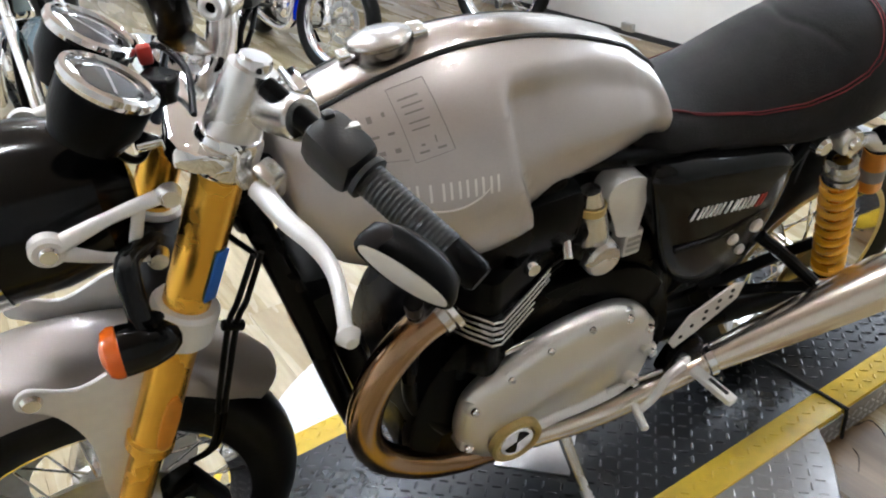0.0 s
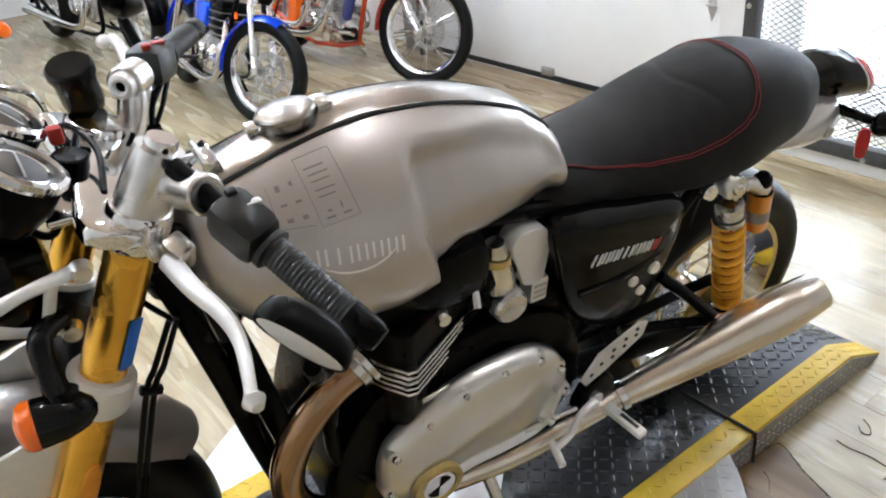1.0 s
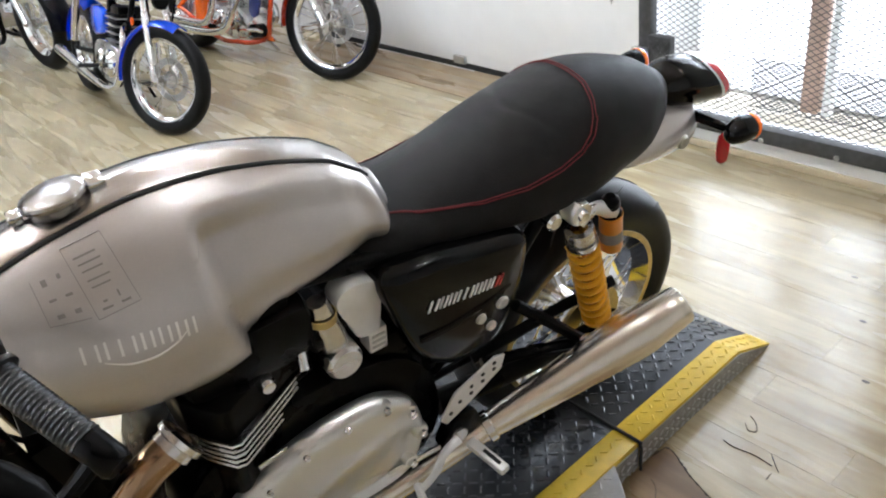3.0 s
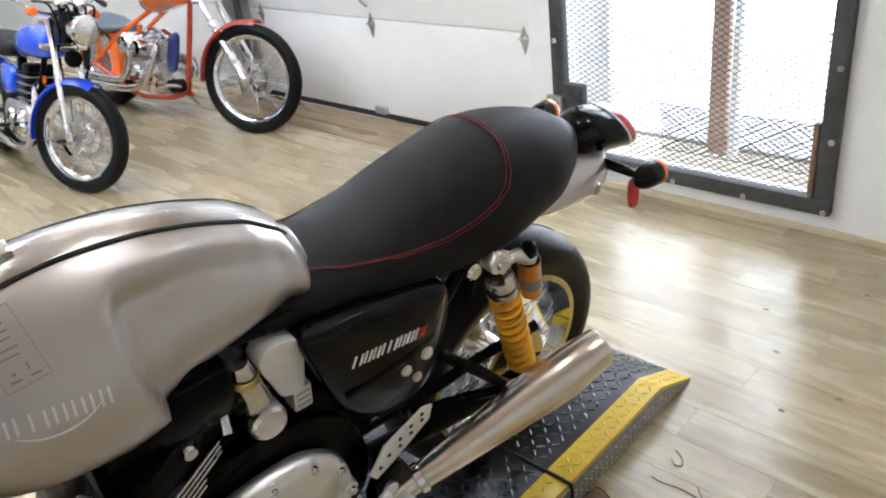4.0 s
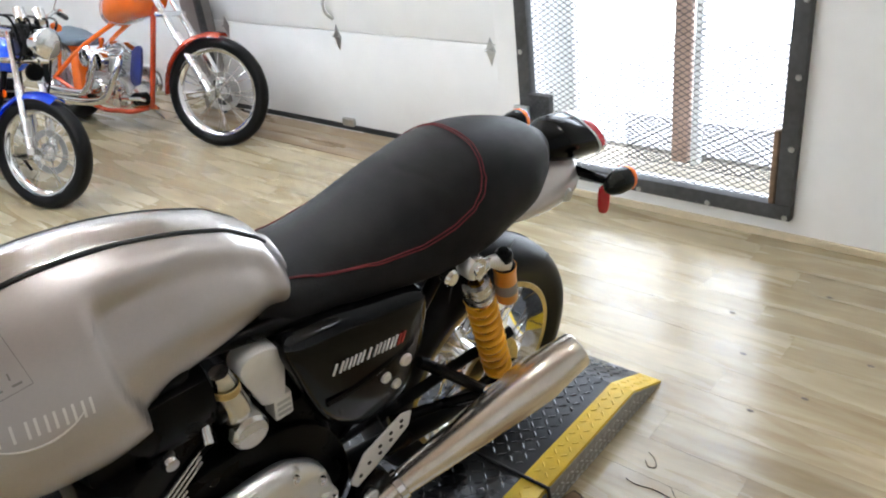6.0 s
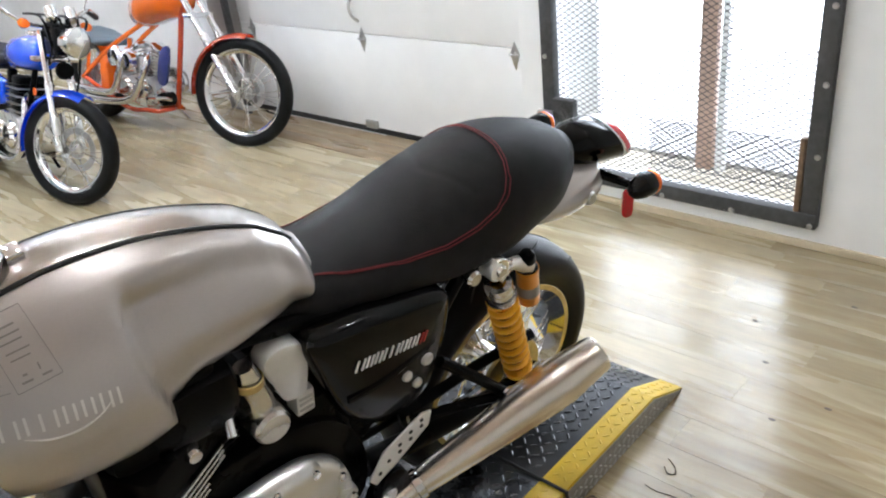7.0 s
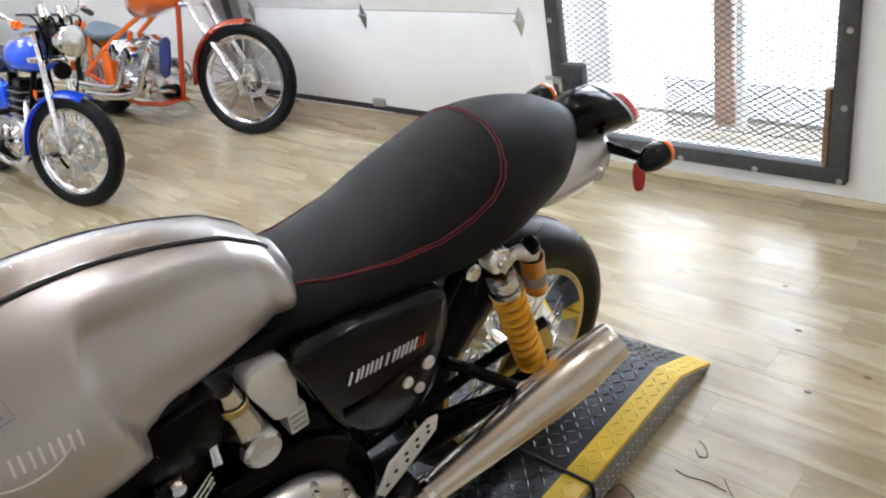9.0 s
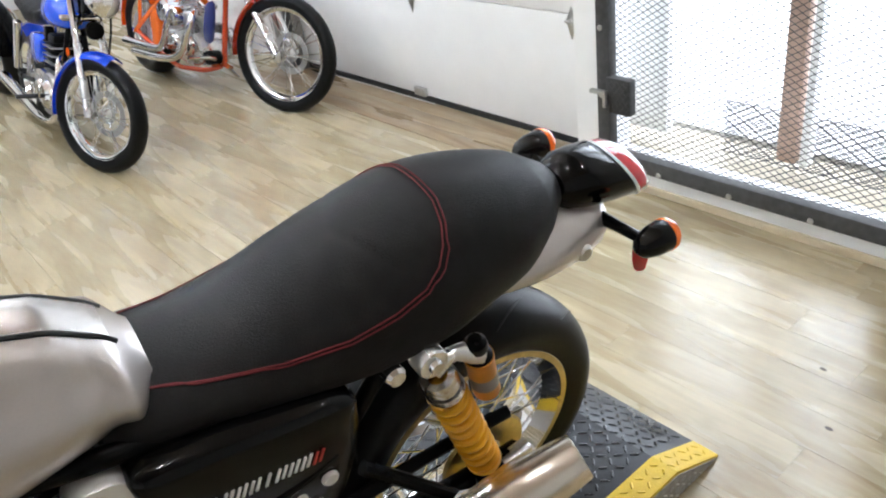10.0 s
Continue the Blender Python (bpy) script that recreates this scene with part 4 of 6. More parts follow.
part("tank_strap", band(-1.062, -0.525, 0.003), BRUSHED, tank, "brushed steel strap over the tank", 60)
for s in (-1, 1):
    part("strap_edge", tube([(x, s * strap_half(x), tank_z(x, strap_half(x)) + 0.001) for x in np.linspace(-1.065, -0.52, 40)], 0.0034, 6, 1), RUBBER, tank, "black rubber strap edge")
cap = part("fuel_cap", lathe([(0, 0.015), (0.028, 0.0145), (0.036, 0.011), (0.0385, 0.010), (0.0405, 0.007), (0.0405, 0.003), (0.036, 0.0), (0.033, -0.010)], (-0.922, 0.004, 0.997), "Z", 40, m=Matrix.Rotation(radians(-7), 3, "Y") @ Matrix.Rotation(radians(-10), 3, "X")), CAPM, tank, "round brushed fuel filler cap")
part("cap_hinge", box((0.022, 0.03, 0.012), (-0.874, 0.004, 1.004), 0.003), CHROME, cap)
part("cap_latch", box((0.016, 0.02, 0.012), (-0.970, 0.004, 0.992), 0.003), CHROME, cap)
buckle = part("strap_buckle", box((0.05, 0.055, 0.014), (-1.045, 0, 0.966), 0.004, Matrix.Rotation(radians(-28), 4, "Y")), CHROME, tank)
part("buckle_pin", rod((-1.04, -0.030, 0.977), (-1.04, 0.030, 0.977), 0.005), CHROME, buckle)


def on_tank(x0, a0, x1, a1, n=10, lift=0.0012):
    return [tank_pt(x0 + (x1 - x0) * u, a0 + (a1 - a0) * u, lift) for u in np.linspace(0, 1, n)]


def flat_on_tank(corners, lift=0.0012):
    """A thin printed quad laid on the tank; corners as x, angle."""
    bm = bmesh.new()
    n = 4
    grid = []
    for i in range(n + 1):
        row = []
        for j in range(n + 1):
            u, v = i / n, j / n
            x = (1 - u) * ((1 - v) * corners[0][0] + v * corners[3][0]) + u * ((1 - v) * corners[1][0] + v * corners[2][0])
            a = (1 - u) * ((1 - v) * corners[0][1] + v * corners[3][1]) + u * ((1 - v) * corners[1][1] + v * corners[2][1])
            row.append(bm.verts.new(tank_pt(x, a, lift)))
        grid.append(row)
    for i in range(n):
        for j in range(n):
            bm.faces.new((grid[i][j], grid[i + 1][j], grid[i + 1][j + 1], grid[i][j + 1]))
    return bm


def flank(x, z, lift=0.0008):
    """The point of the left flank at a height."""
    lo, hi = -60.0, 85.0
    for _ in range(24):
        mid = (lo + hi) / 2
        lo, hi = (mid, hi) if tank_pt(x, mid).z < z else (lo, mid)
    return tank_pt(x, (lo + hi) / 2, lift)


def print_bar(x, z, w, h, slant=0.12):
    """A thin upright print stroke on the flank."""
    return rings([[flank(x - w / 2 + slant * d * h, z + d * h), flank(x + w / 2 + slant * d * h, z + d * h)] for d in np.linspace(-0.5, 0.5, 5)], closed=False, caps=False)


# silver bars in place of the tank's name, with the sweep under them
for k in range(7):
    for dx in ((0.0,) if k in (0, 2) else (-0.0048, 0.0048)):
        part("emblem_bar", print_bar(-0.968 + 0.0202 * k + dx, 0.876 - 0.0012 * k, 0.0032, 0.0195), SILVERP, tank, "silver print bar")
part("emblem_sweep", tube([flank(x, z, 0.0004) for x, z in ((-0.950, 0.862), (-0.925, 0.852), (-0.895, 0.850), (-0.868, 0.857), (-0.850, 0.868))], [0.0004, 0.0014, 0.0016, 0.0012, 0.0004], 6, 6), SILVERP, tank)
# clear film sticker with grey print
for q in (on_tank(-0.985, 68, -0.985, 47), on_tank(-0.942, 75, -0.936, 43), on_tank(-0.942, 75, -0.895, 75), on_tank(-0.895, 75, -0.886, 44), on_tank(-0.936, 43, -0.886, 44), on_tank(-0.985, 47, -0.942, 45)):
    part("sticker_line", tube(q, 0.0005, 4, 1), GREYP, tank)
for k, (x, a, w, h) in enumerate(((-0.975, 64, 0.006, 3), (-0.957, 65, 0.004, 2), (-0.975, 57, 0.008, 1.2), (-0.957, 57, 0.008, 1.2), (-0.974, 49, 0.008, 2), (-0.955, 49, 0.007, 2), (-0.934, 69, 0.026, 0.8), (-0.932, 66, 0.026, 0.7), (-0.931, 63, 0.024, 0.7), (-0.930, 59, 0.026, 0.7), (-0.929, 56, 0.022, 0.7), (-0.928, 46, 0.012, 1), (-0.906, 46, 0.011, 1), (-0.924, 49, 0.005, 1), (-0.906, 49, 0.002, 3))):
    part("sticker_bar", flat_on_tank([(x, a), (x + w, a), (x + w, a + h), (x, a + h)]), GREYP, tank)

# --- seat ---
STOP = [(-0.575, 0.825), (-0.53, 0.841), (-0.44, 0.832), (-0.36, 0.846), (-0.27, 0.874), (-0.20, 0.893), (-0.13, 0.906), (-0.057, 0.905), (0.021, 0.889), (0.09, 0.866), (0.142, 0.834), (0.164, 0.807)]
SBOT = [(-0.575, 0.781), (-0.53, 0.771), (-0.44, 0.753), (-0.36, 0.736), (-0.27, 0.719), (-0.20, 0.714), (-0.13, 0.719), (-0.065, 0.734), (-0.013, 0.741), (0.038, 0.751), (0.09, 0.772), (0.142, 0.781), (0.164, 0.776)]
SWID = [(-0.575, 0.090), (-0.53, 0.109), (-0.44, 0.114), (-0.36, 0.122), (-0.27, 0.134), (-0.20, 0.139), (-0.13, 0.142), (-0.057, 0.135), (0.021, 0.120), (0.09, 0.087), (0.142, 0.045), (0.164, 0.006)]


def seat_pt(x, a, lift=0.0):
    zt, zb, w = soft_lerp(x, STOP), soft_lerp(x, SBOT), soft_lerp(x, SWID)
    zm = zb + (zt - zb) * 0.22
    c, s = math.cos(radians(a)), math.sin(radians(a))
    y = w * abs(c) ** 0.86
    z = zm + ((zt - zm) * abs(s) ** 1.0 if s > 0 else -(zm - zb) * abs(s) ** 0.6)
    # a pressed crease across the pad and shallow folds near the tank
    z -= 0.0022 * math.exp(-(((x + 0.235 - 0.0011 * (90 - a)) / 0.006) ** 2)) * ease(40, 58, a)
    z -= 0.0010 * math.exp(-(((x + 0.50 + 0.0010 * a) / 0.010) ** 2)) * ease(0, 20, a)
    return Vector((x, -(y + lift * c), z + lift * s))


def seat_mesh():
    secs = []
    for u in np.linspace(0, 1, 170):
        x = -0.575 + 0.739 * u
        half = [seat_pt(x, a) for a in np.linspace(-90, 90, 45)]
        secs.append(half + [Vector((p.x, -p.y, p.z)) for p in reversed(half[1:-1])])
    return rings(secs)


seat = part("seat", seat_mesh(), SEATM, bike, "black vinyl cafe racer seat with red double stitching", 60)
SEAM = [(-0.57, 60), (-0.50, 53), (-0.43, 43), (-0.36, 32), (-0.28, 27), (-0.21, 28), (-0.164, 32), (-0.138, 39), (-0.122, 48), (-0.110, 59), (-0.101, 74), (-0.10, 90)]
SEAM = [tuple(np.array(SEAM[i]) + (np.array(SEAM[i + 1]) - np.array(SEAM[i])) * k / 5) for i in range(len(SEAM) - 1) for k in range(5)] + [SEAM[-1]]
for d in (0.0, 0.007):
    line = [seat_pt(x + d * (1 if a > 36 else 0.3), a - d * 380 * (1 if a < 50 else 0), 0.0016) for x, a in SEAM]
    full = line + [Vector((p.x, -p.y, p.z)) for p in reversed(line[:-1])]
    part("stitching", tube(full, 0.0012, 6, 6), STITCH, seat, "red stitched seam")
COWL = ((-0.06, 0.095, 0.735, 0.018), (0.0, 0.105, 0.728, 0.036), (0.06, 0.106, 0.722, 0.050), (0.12, 0.098, 0.714, 0.060), (0.18, 0.084, 0.704, 0.062), (0.23, 0.066, 0.697, 0.056), (0.255, 0.050, 0.694, 0.046), (0.265, 0.036, 0.692, 0.034))
tail = part("tail_cowl", rings([[Vector((x, w * math.cos(a), zc + h * math.sin(a))) for a in np.linspace(0, 2 * math.pi, 28, endpoint=False)] for x, w, zc, h in COWL]), PAINT, bike, "silver painted tail cowl", 60)
part("cowl_bolt", lathe([(0, -0.004), (0.012, -0.004), (0.016, 0.004)], (0.165, -0.089, 0.702), "Y", 16), GALV, tail)

# tail lamp, plate bracket, indicators
def lamp_ring(x, w, zc, h, lean):
    """An upright oval ring of the tail lamp that leans forward at its top."""
    return [Vector((x - 0.042 - lean * h * math.sin(a), w * math.cos(a), zc + 0.016 + h * math.sin(a))) for a in np.linspace(0, 2 * math.pi, 28, endpoint=False)]


tl = part("tail_lamp", rings([lamp_ring(*q) for q in ((0.185, 0.02, 0.758, 0.022, 0), (0.205, 0.045, 0.765, 0.040, 0.1), (0.24, 0.056, 0.766, 0.052, 0.3), (0.285, 0.060, 0.760, 0.056, 0.5), (0.336, 0.061, 0.752, 0.058, 0.65))]), BLACK, bike, "black tail lamp housing", 60)
part("lamp_bezel", rings([lamp_ring(*q) for q in ((0.335, 0.0615, 0.752, 0.0585, 0.65), (0.339, 0.0622, 0.751, 0.059, 0.65), (0.343, 0.061, 0.750, 0.058, 0.65))]), WHITEP, tl, "pale rim of the lens", 60)
part("lamp_lens", rings([lamp_ring(*q) for q in ((0.342, 0.0605, 0.750, 0.0575, 0.65), (0.361, 0.059, 0.748, 0.0560, 0.62), (0.376, 0.052, 0.744, 0.049, 0.56), (0.385, 0.039, 0.741, 0.036, 0.48), (0.389, 0.020, 0.740, 0.018, 0.42))]), REDLENS, tl, "red tail lamp lens", 60)
part("plate_bracket", tube([(0.18, 0, 0.715), (0.26, 0, 0.705), (0.29, 0, 0.645)], [0.03, 0.024, 0.022], 12, flat=0.6), SATIN, bike)
part("plate_lamp", box((0.03, 0.06, 0.022), (0.245, 0, 0.67), 0.006), CHROME, bike)
part("reflector", slab(rounded([(-0.011, -0.032), (0.011, -0.032), (0.012, 0.028), (-0.010, 0.028)], 3), -0.005, 0.005, 0.003), REDLENS, bike, "red oblong rear reflector").matrix_basis = pose(0.292, -0.098, 0.645, 0, -8, -35)


def indicator(at, back, stalk, label):
    """A bullet indicator: lens ring and lens behind, shell in front of it; back is where the lens looks."""
    ind = part("indicator", lathe([(0, -0.060), (0.010, -0.057), (0.020, -0.046), (0.026, -0.025), (0.0275, 0.0), (0.0265, 0.004)], at, "Y", 28, m=disc_m(back)), BLACK, bike, label)
    part("lens", lathe([(0.0265, 0.002), (0.0280, 0.004), (0.0280, 0.010), (0.024, 0.017), (0.012, 0.022), (0, 0.0235)], at, "Y", 28, m=disc_m(back)), ORANGE, ind, "orange lens")
    part("stalk", tube([stalk, (Vector(stalk) + Vector(at)) / 2 - Vector(back) * 0.015, Vector(at) - Vector(back) * 0.03], [0.013, 0.010, 0.009], 12), BLACK, ind)
    return ind


indicator((0.272, -0.149, 0.728), Vector((1, 0, 0)), (0.235, -0.02, 0.715), "black bullet rear indicator with orange lens")
indicator((0.270, 0.149, 0.745), Vector((1, 0, 0)), (0.235, 0.02, 0.715), "black bullet rear indicator with orange lens")

# rear shocks
for s in (-1, 1):
    a, b = Vector((-0.174, s * 0.138, 0.721)), Vector((-0.050, s * 0.136, 0.345))
    d = (b - a).normalized()
    sh = part("shock_absorber", rod(a + d * 0.05, b, 0.016, 20), GOLD, bike, "gold rear shock absorber with remote reservoir")
    n = 9
    L = 0.235
    a0 = a + d * 0.092
    up, side = d.orthogonal().normalized(), d.cross(d.orthogonal().normalized())
    pts = [a0 + d * (L * i / (n * 14)) + 0.0255 * (math.cos(2 * math.pi * i / 14) * up + math.sin(2 * math.pi * i / 14) * side) for i in range(n * 14 + 1)]
    part("spring", tube(pts, 0.0066, 8, 1), SPRING, sh, "yellow coil spring")
    part("spring_seat", lathe([(0.018, 0.0), (0.030, 0.0), (0.031, 0.010), (0.030, 0.014), (0.018, 0.014)], a + d * 0.078, "Y", 28, m=disc_m(d)), ALLOY, sh)
    part("adjuster", lathe([(0.015, -0.03), (0.026, -0.03), (0.0275, -0.024), (0.0275, -0.018), (0.0255, -0.016), (0.0275, -0.012), (0.0275, -0.004), (0.016, -0.003)], a + d * 0.078, "Y", 28, m=disc_m(d)), ALLOY, sh, "ribbed preload rings")
    part("spring_foot", lathe([(0.016, 0.0), (0.031, 0.0), (0.031, 0.012), (0.016, 0.014)], a0 + d * (L + 0.004), "Y", 28, m=disc_m(d)), SPRING, sh)
    part("top_eye", lathe([(0.011, -0.016), (0.022, -0.016), (0.024, -0.012), (0.024, 0.012), (0.022, 0.016), (0.011, 0.016)], a, "Y", 28, closed=True), ALLOY, sh)
    part("eye_bolt", lathe([(0, s * 0.024), (0.009, s * 0.024), (0.012, s * 0.018), (0.012, -0.014), (0, -0.014)], a, "Y", 20), CHROME, sh)
    res = Vector((-0.098, s * 0.152, 0.692))
    part("bridge", tube([a + d * 0.03, (a + res) / 2 + Vector((0, 0, 0.006)), res + Vector((0, 0, 0.005))], [0.016, 0.011, 0.020], 14), ALLOY, sh, "cast bridge to the reservoir")
    rd = Vector((0.20, 0, -0.98)).normalized()
    part("reservoir", lathe([(0, 0.0), (0.0225, 0.002), (0.0225, 0.008), (0.0215, 0.01), (0.0215, 0.088), (0.0195, 0.093), (0, 0.094)], res, "Y", 28, m=disc_m(rd)), AMBERCAN, sh, "amber gas reservoir")
    part("reservoir_top", lathe([(0, -0.040), (0.010, -0.038), (0.0165, -0.030), (0.0175, -0.018), (0.014, -0.010), (0.0225, 0.004)], res, "Y", 24, m=disc_m(rd)), ALLOY if s > 0 else SATIN, sh)
    part("reservoir_label", lathe([(0.0218, 0.042), (0.0218, 0.068)], res, "Y", 28, m=disc_m(rd)), GREYP, sh, "small grey printed label")
    part("mount", box((0.05, 0.022, 0.05), (-0.055, s * 0.142, 0.345), 0.006), SATIN, sh)

# --- front end: turned a little to the left about the steering axis ---
RAKE = radians(23.5)
FD = Vector((-math.sin(RAKE), 0, -math.cos(RAKE)))      # down the fork
TOPF = Vector((-1.123, 0, 1.02))
fw = wheel("front_wheel", bike, pose(FA, 0, FZ), 0.304, 0.118, 0.218, disc=0.155, disc_y=-0.066)
part("brake_disc", lathe([(0.10, -0.0025), (0.155, -0.0025), (0.155, 0.0025), (0.10, 0.0025)], (0, 0.066, 0), "Y", 48, closed=True), GALV, fw)
SFORK = 0.103


def along(k, y=0.0, f=0.0):
    """A point k metres down the fork from its top, y to the right, f ahead of the leg's line."""
    return TOPF + FD * k + Vector((-math.cos(RAKE) * f, y, math.sin(RAKE) * f))


for s in (-1, 1):
    y = s * SFORK
    leg = part("fork_leg", rod(along(0.03, y), along(0.49, y), 0.0275, 28), GOLD, bike, "gold anodised upside-down fork leg")
    part("fork_ring", lathe([(0.0275, -0.012), (0.031, -0.008), (0.031, 0.008), (0.0275, 0.012)], along(0.485, y), "Y", 28, m=disc_m(FD)), GOLD, leg)
    part("slider", rod(along(0.49, y), along(0.72, y), 0.0215, 24), GOLD, leg, "narrow gold slider tube")
    part("axle_clamp", box((0.06, 0.045, 0.12), along(0.735, y, 0.01), 0.012, Matrix.Rotation(RAKE, 4, "Y")), ALLOY, leg, "cast axle clamp")
    part("lower_clamp", lathe([(0.0275, -0.026), (0.036, -0.026), (0.040, -0.020), (0.040, 0.020), (0.036, 0.026), (0.0275, 0.026)], along(0.275, y), "Y", 32, m=disc_m(FD)), WHITEALLOY, leg, "pale lower yoke clamp")
    part("upper_clamp", lathe([(0.027, -0.022), (0.033, -0.022), (0.036, -0.016), (0.036, 0.018), (0.033, 0.024), (0.027, 0.024)], along(0.045, y), "Y", 32, m=disc_m(FD)), CHROME, leg)
    if s < 0:
        part("tape", box((0.020, 0.003, 0.07), along(0.195, y - 0.0235, -0.0165), 0.001, Matrix.Rotation(RAKE, 4, "Y") @ Matrix.Rotation(radians(36), 4, "Z")), BLUET, leg, "strip of blue tape")
    part("amber_reflector", slab(rounded([(-0.009, -0.038), (0.009, -0.038), (0.009, 0.038), (-0.009, 0.038)], 3), -0.004, 0.004, 0.002), AMBERCAN, leg, "oblong amber side reflector").matrix_basis = Matrix.Translation(along(0.43, y + s * 0.026, -0.008)) @ Matrix.Rotation(RAKE, 4, "Y")
    part("fender_stay", slab(rounded([(-1.440, 0.690), (-1.422, 0.715), (-1.37, 0.690), (-1.30, 0.712), (-1.275, 0.69), (-1.31, 0.58), (-1.355, 0.47), (-1.395, 0.46), (-1.385, 0.58), (-1.405, 0.655)], 4), s * 0.080, s * 0.088, 0.003), WHITEALLOY, leg, "pale cast fender stay")
    part("stay_bolt", lathe([(0, s * 0.006), (0.010, s * 0.006), (0.013, 0)], (-1.421, s * 0.090, 0.697), "Y", 20), ALLOY, leg)
    cal = part("brake_caliper", box((0.06, 0.05, 0.12), (FA + 0.135, s * 0.088, FZ + 0.06), 0.014, Matrix.Rotation(radians(-20), 4, "Y")), SATIN, bike, "black radial brake caliper")
    part("caliper_bolt", rod((FA + 0.125, s * 0.115, FZ + 0.1), (FA + 0.125, s * 0.12, FZ + 0.1), 0.008), CHROME, cal)
    if s > 0:
        part("brake_hose", tube([(FA + 0.13, s * 0.085, 0.43), (FA + 0.20, s * 0.075, 0.55), (FA + 0.235, s * 0.06, 0.70), (FA + 0.30, s * 0.04, 0.84)], 0.0045, 8), SATIN, bike)
part("axle", rod((FA, -0.14, FZ), (FA, 0.14, FZ), 0.012), CHROME, bike)
for k in (0, 1):
    part("brake_hose", tube([(-1.135 + 0.010 * k, -0.088, 0.815), (-1.167 + 0.012 * k, -0.095, 0.755), (-1.184 + 0.011 * k, -0.095, 0.722), (-1.217 + 0.010 * k, -0.096, 0.61), (-1.246 + 0.008 * k, -0.093, 0.505), (-1.283, -0.088, 0.478)], 0.0042, 8), SATIN, bike, "black braided brake hose")
part("hose_clip", box((0.030, 0.012, 0.012), (-1.179, -0.095, 0.720), 0.003, Matrix.Rotation(RAKE, 4, "Y")), SATIN, bike)
part("upper_yoke", slab(rounded([(-0.06, -0.135), (0.03, -0.12), (0.055, 0.0), (0.03, 0.12), (-0.06, 0.135), (-0.05, 0.0)], 4), -0.012, 0.012, 0.006, plane="xy"), CHROME, bike, "polished top yoke").matrix_basis = Matrix.Translation(along(0.045)) @ Matrix.Rotation(RAKE, 4, "Y")
part("lower_yoke", slab(rounded([(-0.05, -0.12), (0.03, -0.11), (0.05, 0.0), (0.03, 0.11), (-0.05, 0.12), (-0.04, 0.0)], 4), -0.018, 0.018, 0.008, plane="xy"), SATIN, bike).matrix_basis = Matrix.Translation(along(0.275)) @ Matrix.Rotation(RAKE, 4, "Y")
part("stem_nut", lathe([(0, -0.022), (0.016, -0.020), (0.019, -0.012), (0.019, 0.0)], along(0.035, 0, -0.035), "Y", 24, m=disc_m(FD)), CHROME, bike)


def fender():
    secs = []
    for a in np.linspace(32, 172, 44):
        t = radians(a)
        e = min(1.0, 0.62 + min(a - 32, 172 - a) / 40)
        row = []
        for k in np.linspace(-1, 1, 17):
            r = 0.352 - 0.044 * abs(k) ** 2.6
            row.append((FA + r * math.cos(t), 0.080 * e * math.sin(k * 1.35) / math.sin(1.35), 0.345 + r * math.sin(t)))
        secs.append(row)
    b = rings(secs, closed=False, caps=False)
    bmesh.ops.solidify(b, geom=list(b.faces), thickness=0.0035)
    return b


part("front_fender", fender(), PAINT, bike, "silver painted front fender", 60)

# headlamp, its bracket, clocks
HL = Vector((-1.335, 0, 0.900))
hd = part("headlamp", lathe([(0, 0.10), (0.05, 0.095), (0.085, 0.06), (0.097, 0.0), (0.098, -0.055), (0.092, -0.062)], HL, "X", 40), BLACK, bike, "black round headlamp shell")
part("lamp_rim", lathe([(0.090, -0.058), (0.101, -0.056), (0.102, -0.075), (0.094, -0.082)], HL, "X", 40), CHROME, hd)
part("lamp_glass", lathe([(0.094, -0.078), (0.07, -0.092), (0.0, -0.100)], HL, "X", 36), GLASS, hd)
part("reflector_bowl", lathe([(0.090, -0.062), (0.06, -0.02), (0.0, 0.0)], HL, "X", 36), CHROME, hd)
for s in (-1, 1):
    y = s * 0.122
    eye, hi, lo = Vector((-1.332, s * 0.128, 0.932)), Vector((-1.209, y, 0.957)), Vector((-1.238, y, 0.884))
    br = part("lamp_bracket", tube([hi, (hi + eye) / 2 + Vector((0, 0, 0.004)), eye], [0.0085, 0.007, 0.011], 12, flat=0.7), WHITEALLOY, bike, "cast A-shaped headlamp bracket")
    part("bracket_arm", tube([lo, (lo + eye) / 2 + Vector((0, 0, -0.006)), eye], [0.0065, 0.0055, 0.010], 12, flat=0.7), WHITEALLOY, br)
    part("bracket_arm", rod(hi + (eye - hi) * 0.25, lo + (eye - lo) * 0.22, 0.0065), WHITEALLOY, br)
    part("bracket_eye", lathe([(0, s * 0.007), (0.0150, s * 0.007), (0.0180, s * 0.003), (0.0180, -s * 0.008), (0, -s * 0.008)], eye, "Y", 28), WHITEALLOY, br)
    part("bracket_bolt", lathe([(0, s * 0.012), (0.0085, s * 0.012), (0.0105, s * 0.0068)], eye, "Y", 18), CHROME, br)
    for q in (hi, lo):
        part("bracket_bolt", lathe([(0, s * 0.013), (0.010, s * 0.013), (0.013, 0)], q, "Y", 18), ALLOY, br)
    indicator((-1.298, s * 0.19, 0.832), Vector((-1, 0, 0.06)).normalized(), (-1.262, s * 0.185, 0.86), "black bullet front indicator with orange lens")
    part("indicator_arm", tube([(-1.238, s * 0.118, 0.903), (-1.262, s * 0.142, 0.908), (-1.270, s * 0.156, 0.903), (-1.272, s * 0.170, 0.876), (-1.272, s * 0.186, 0.845)], [0.010, 0.012, 0.0130, 0.0125, 0.0135], 14), BLACK, bike)
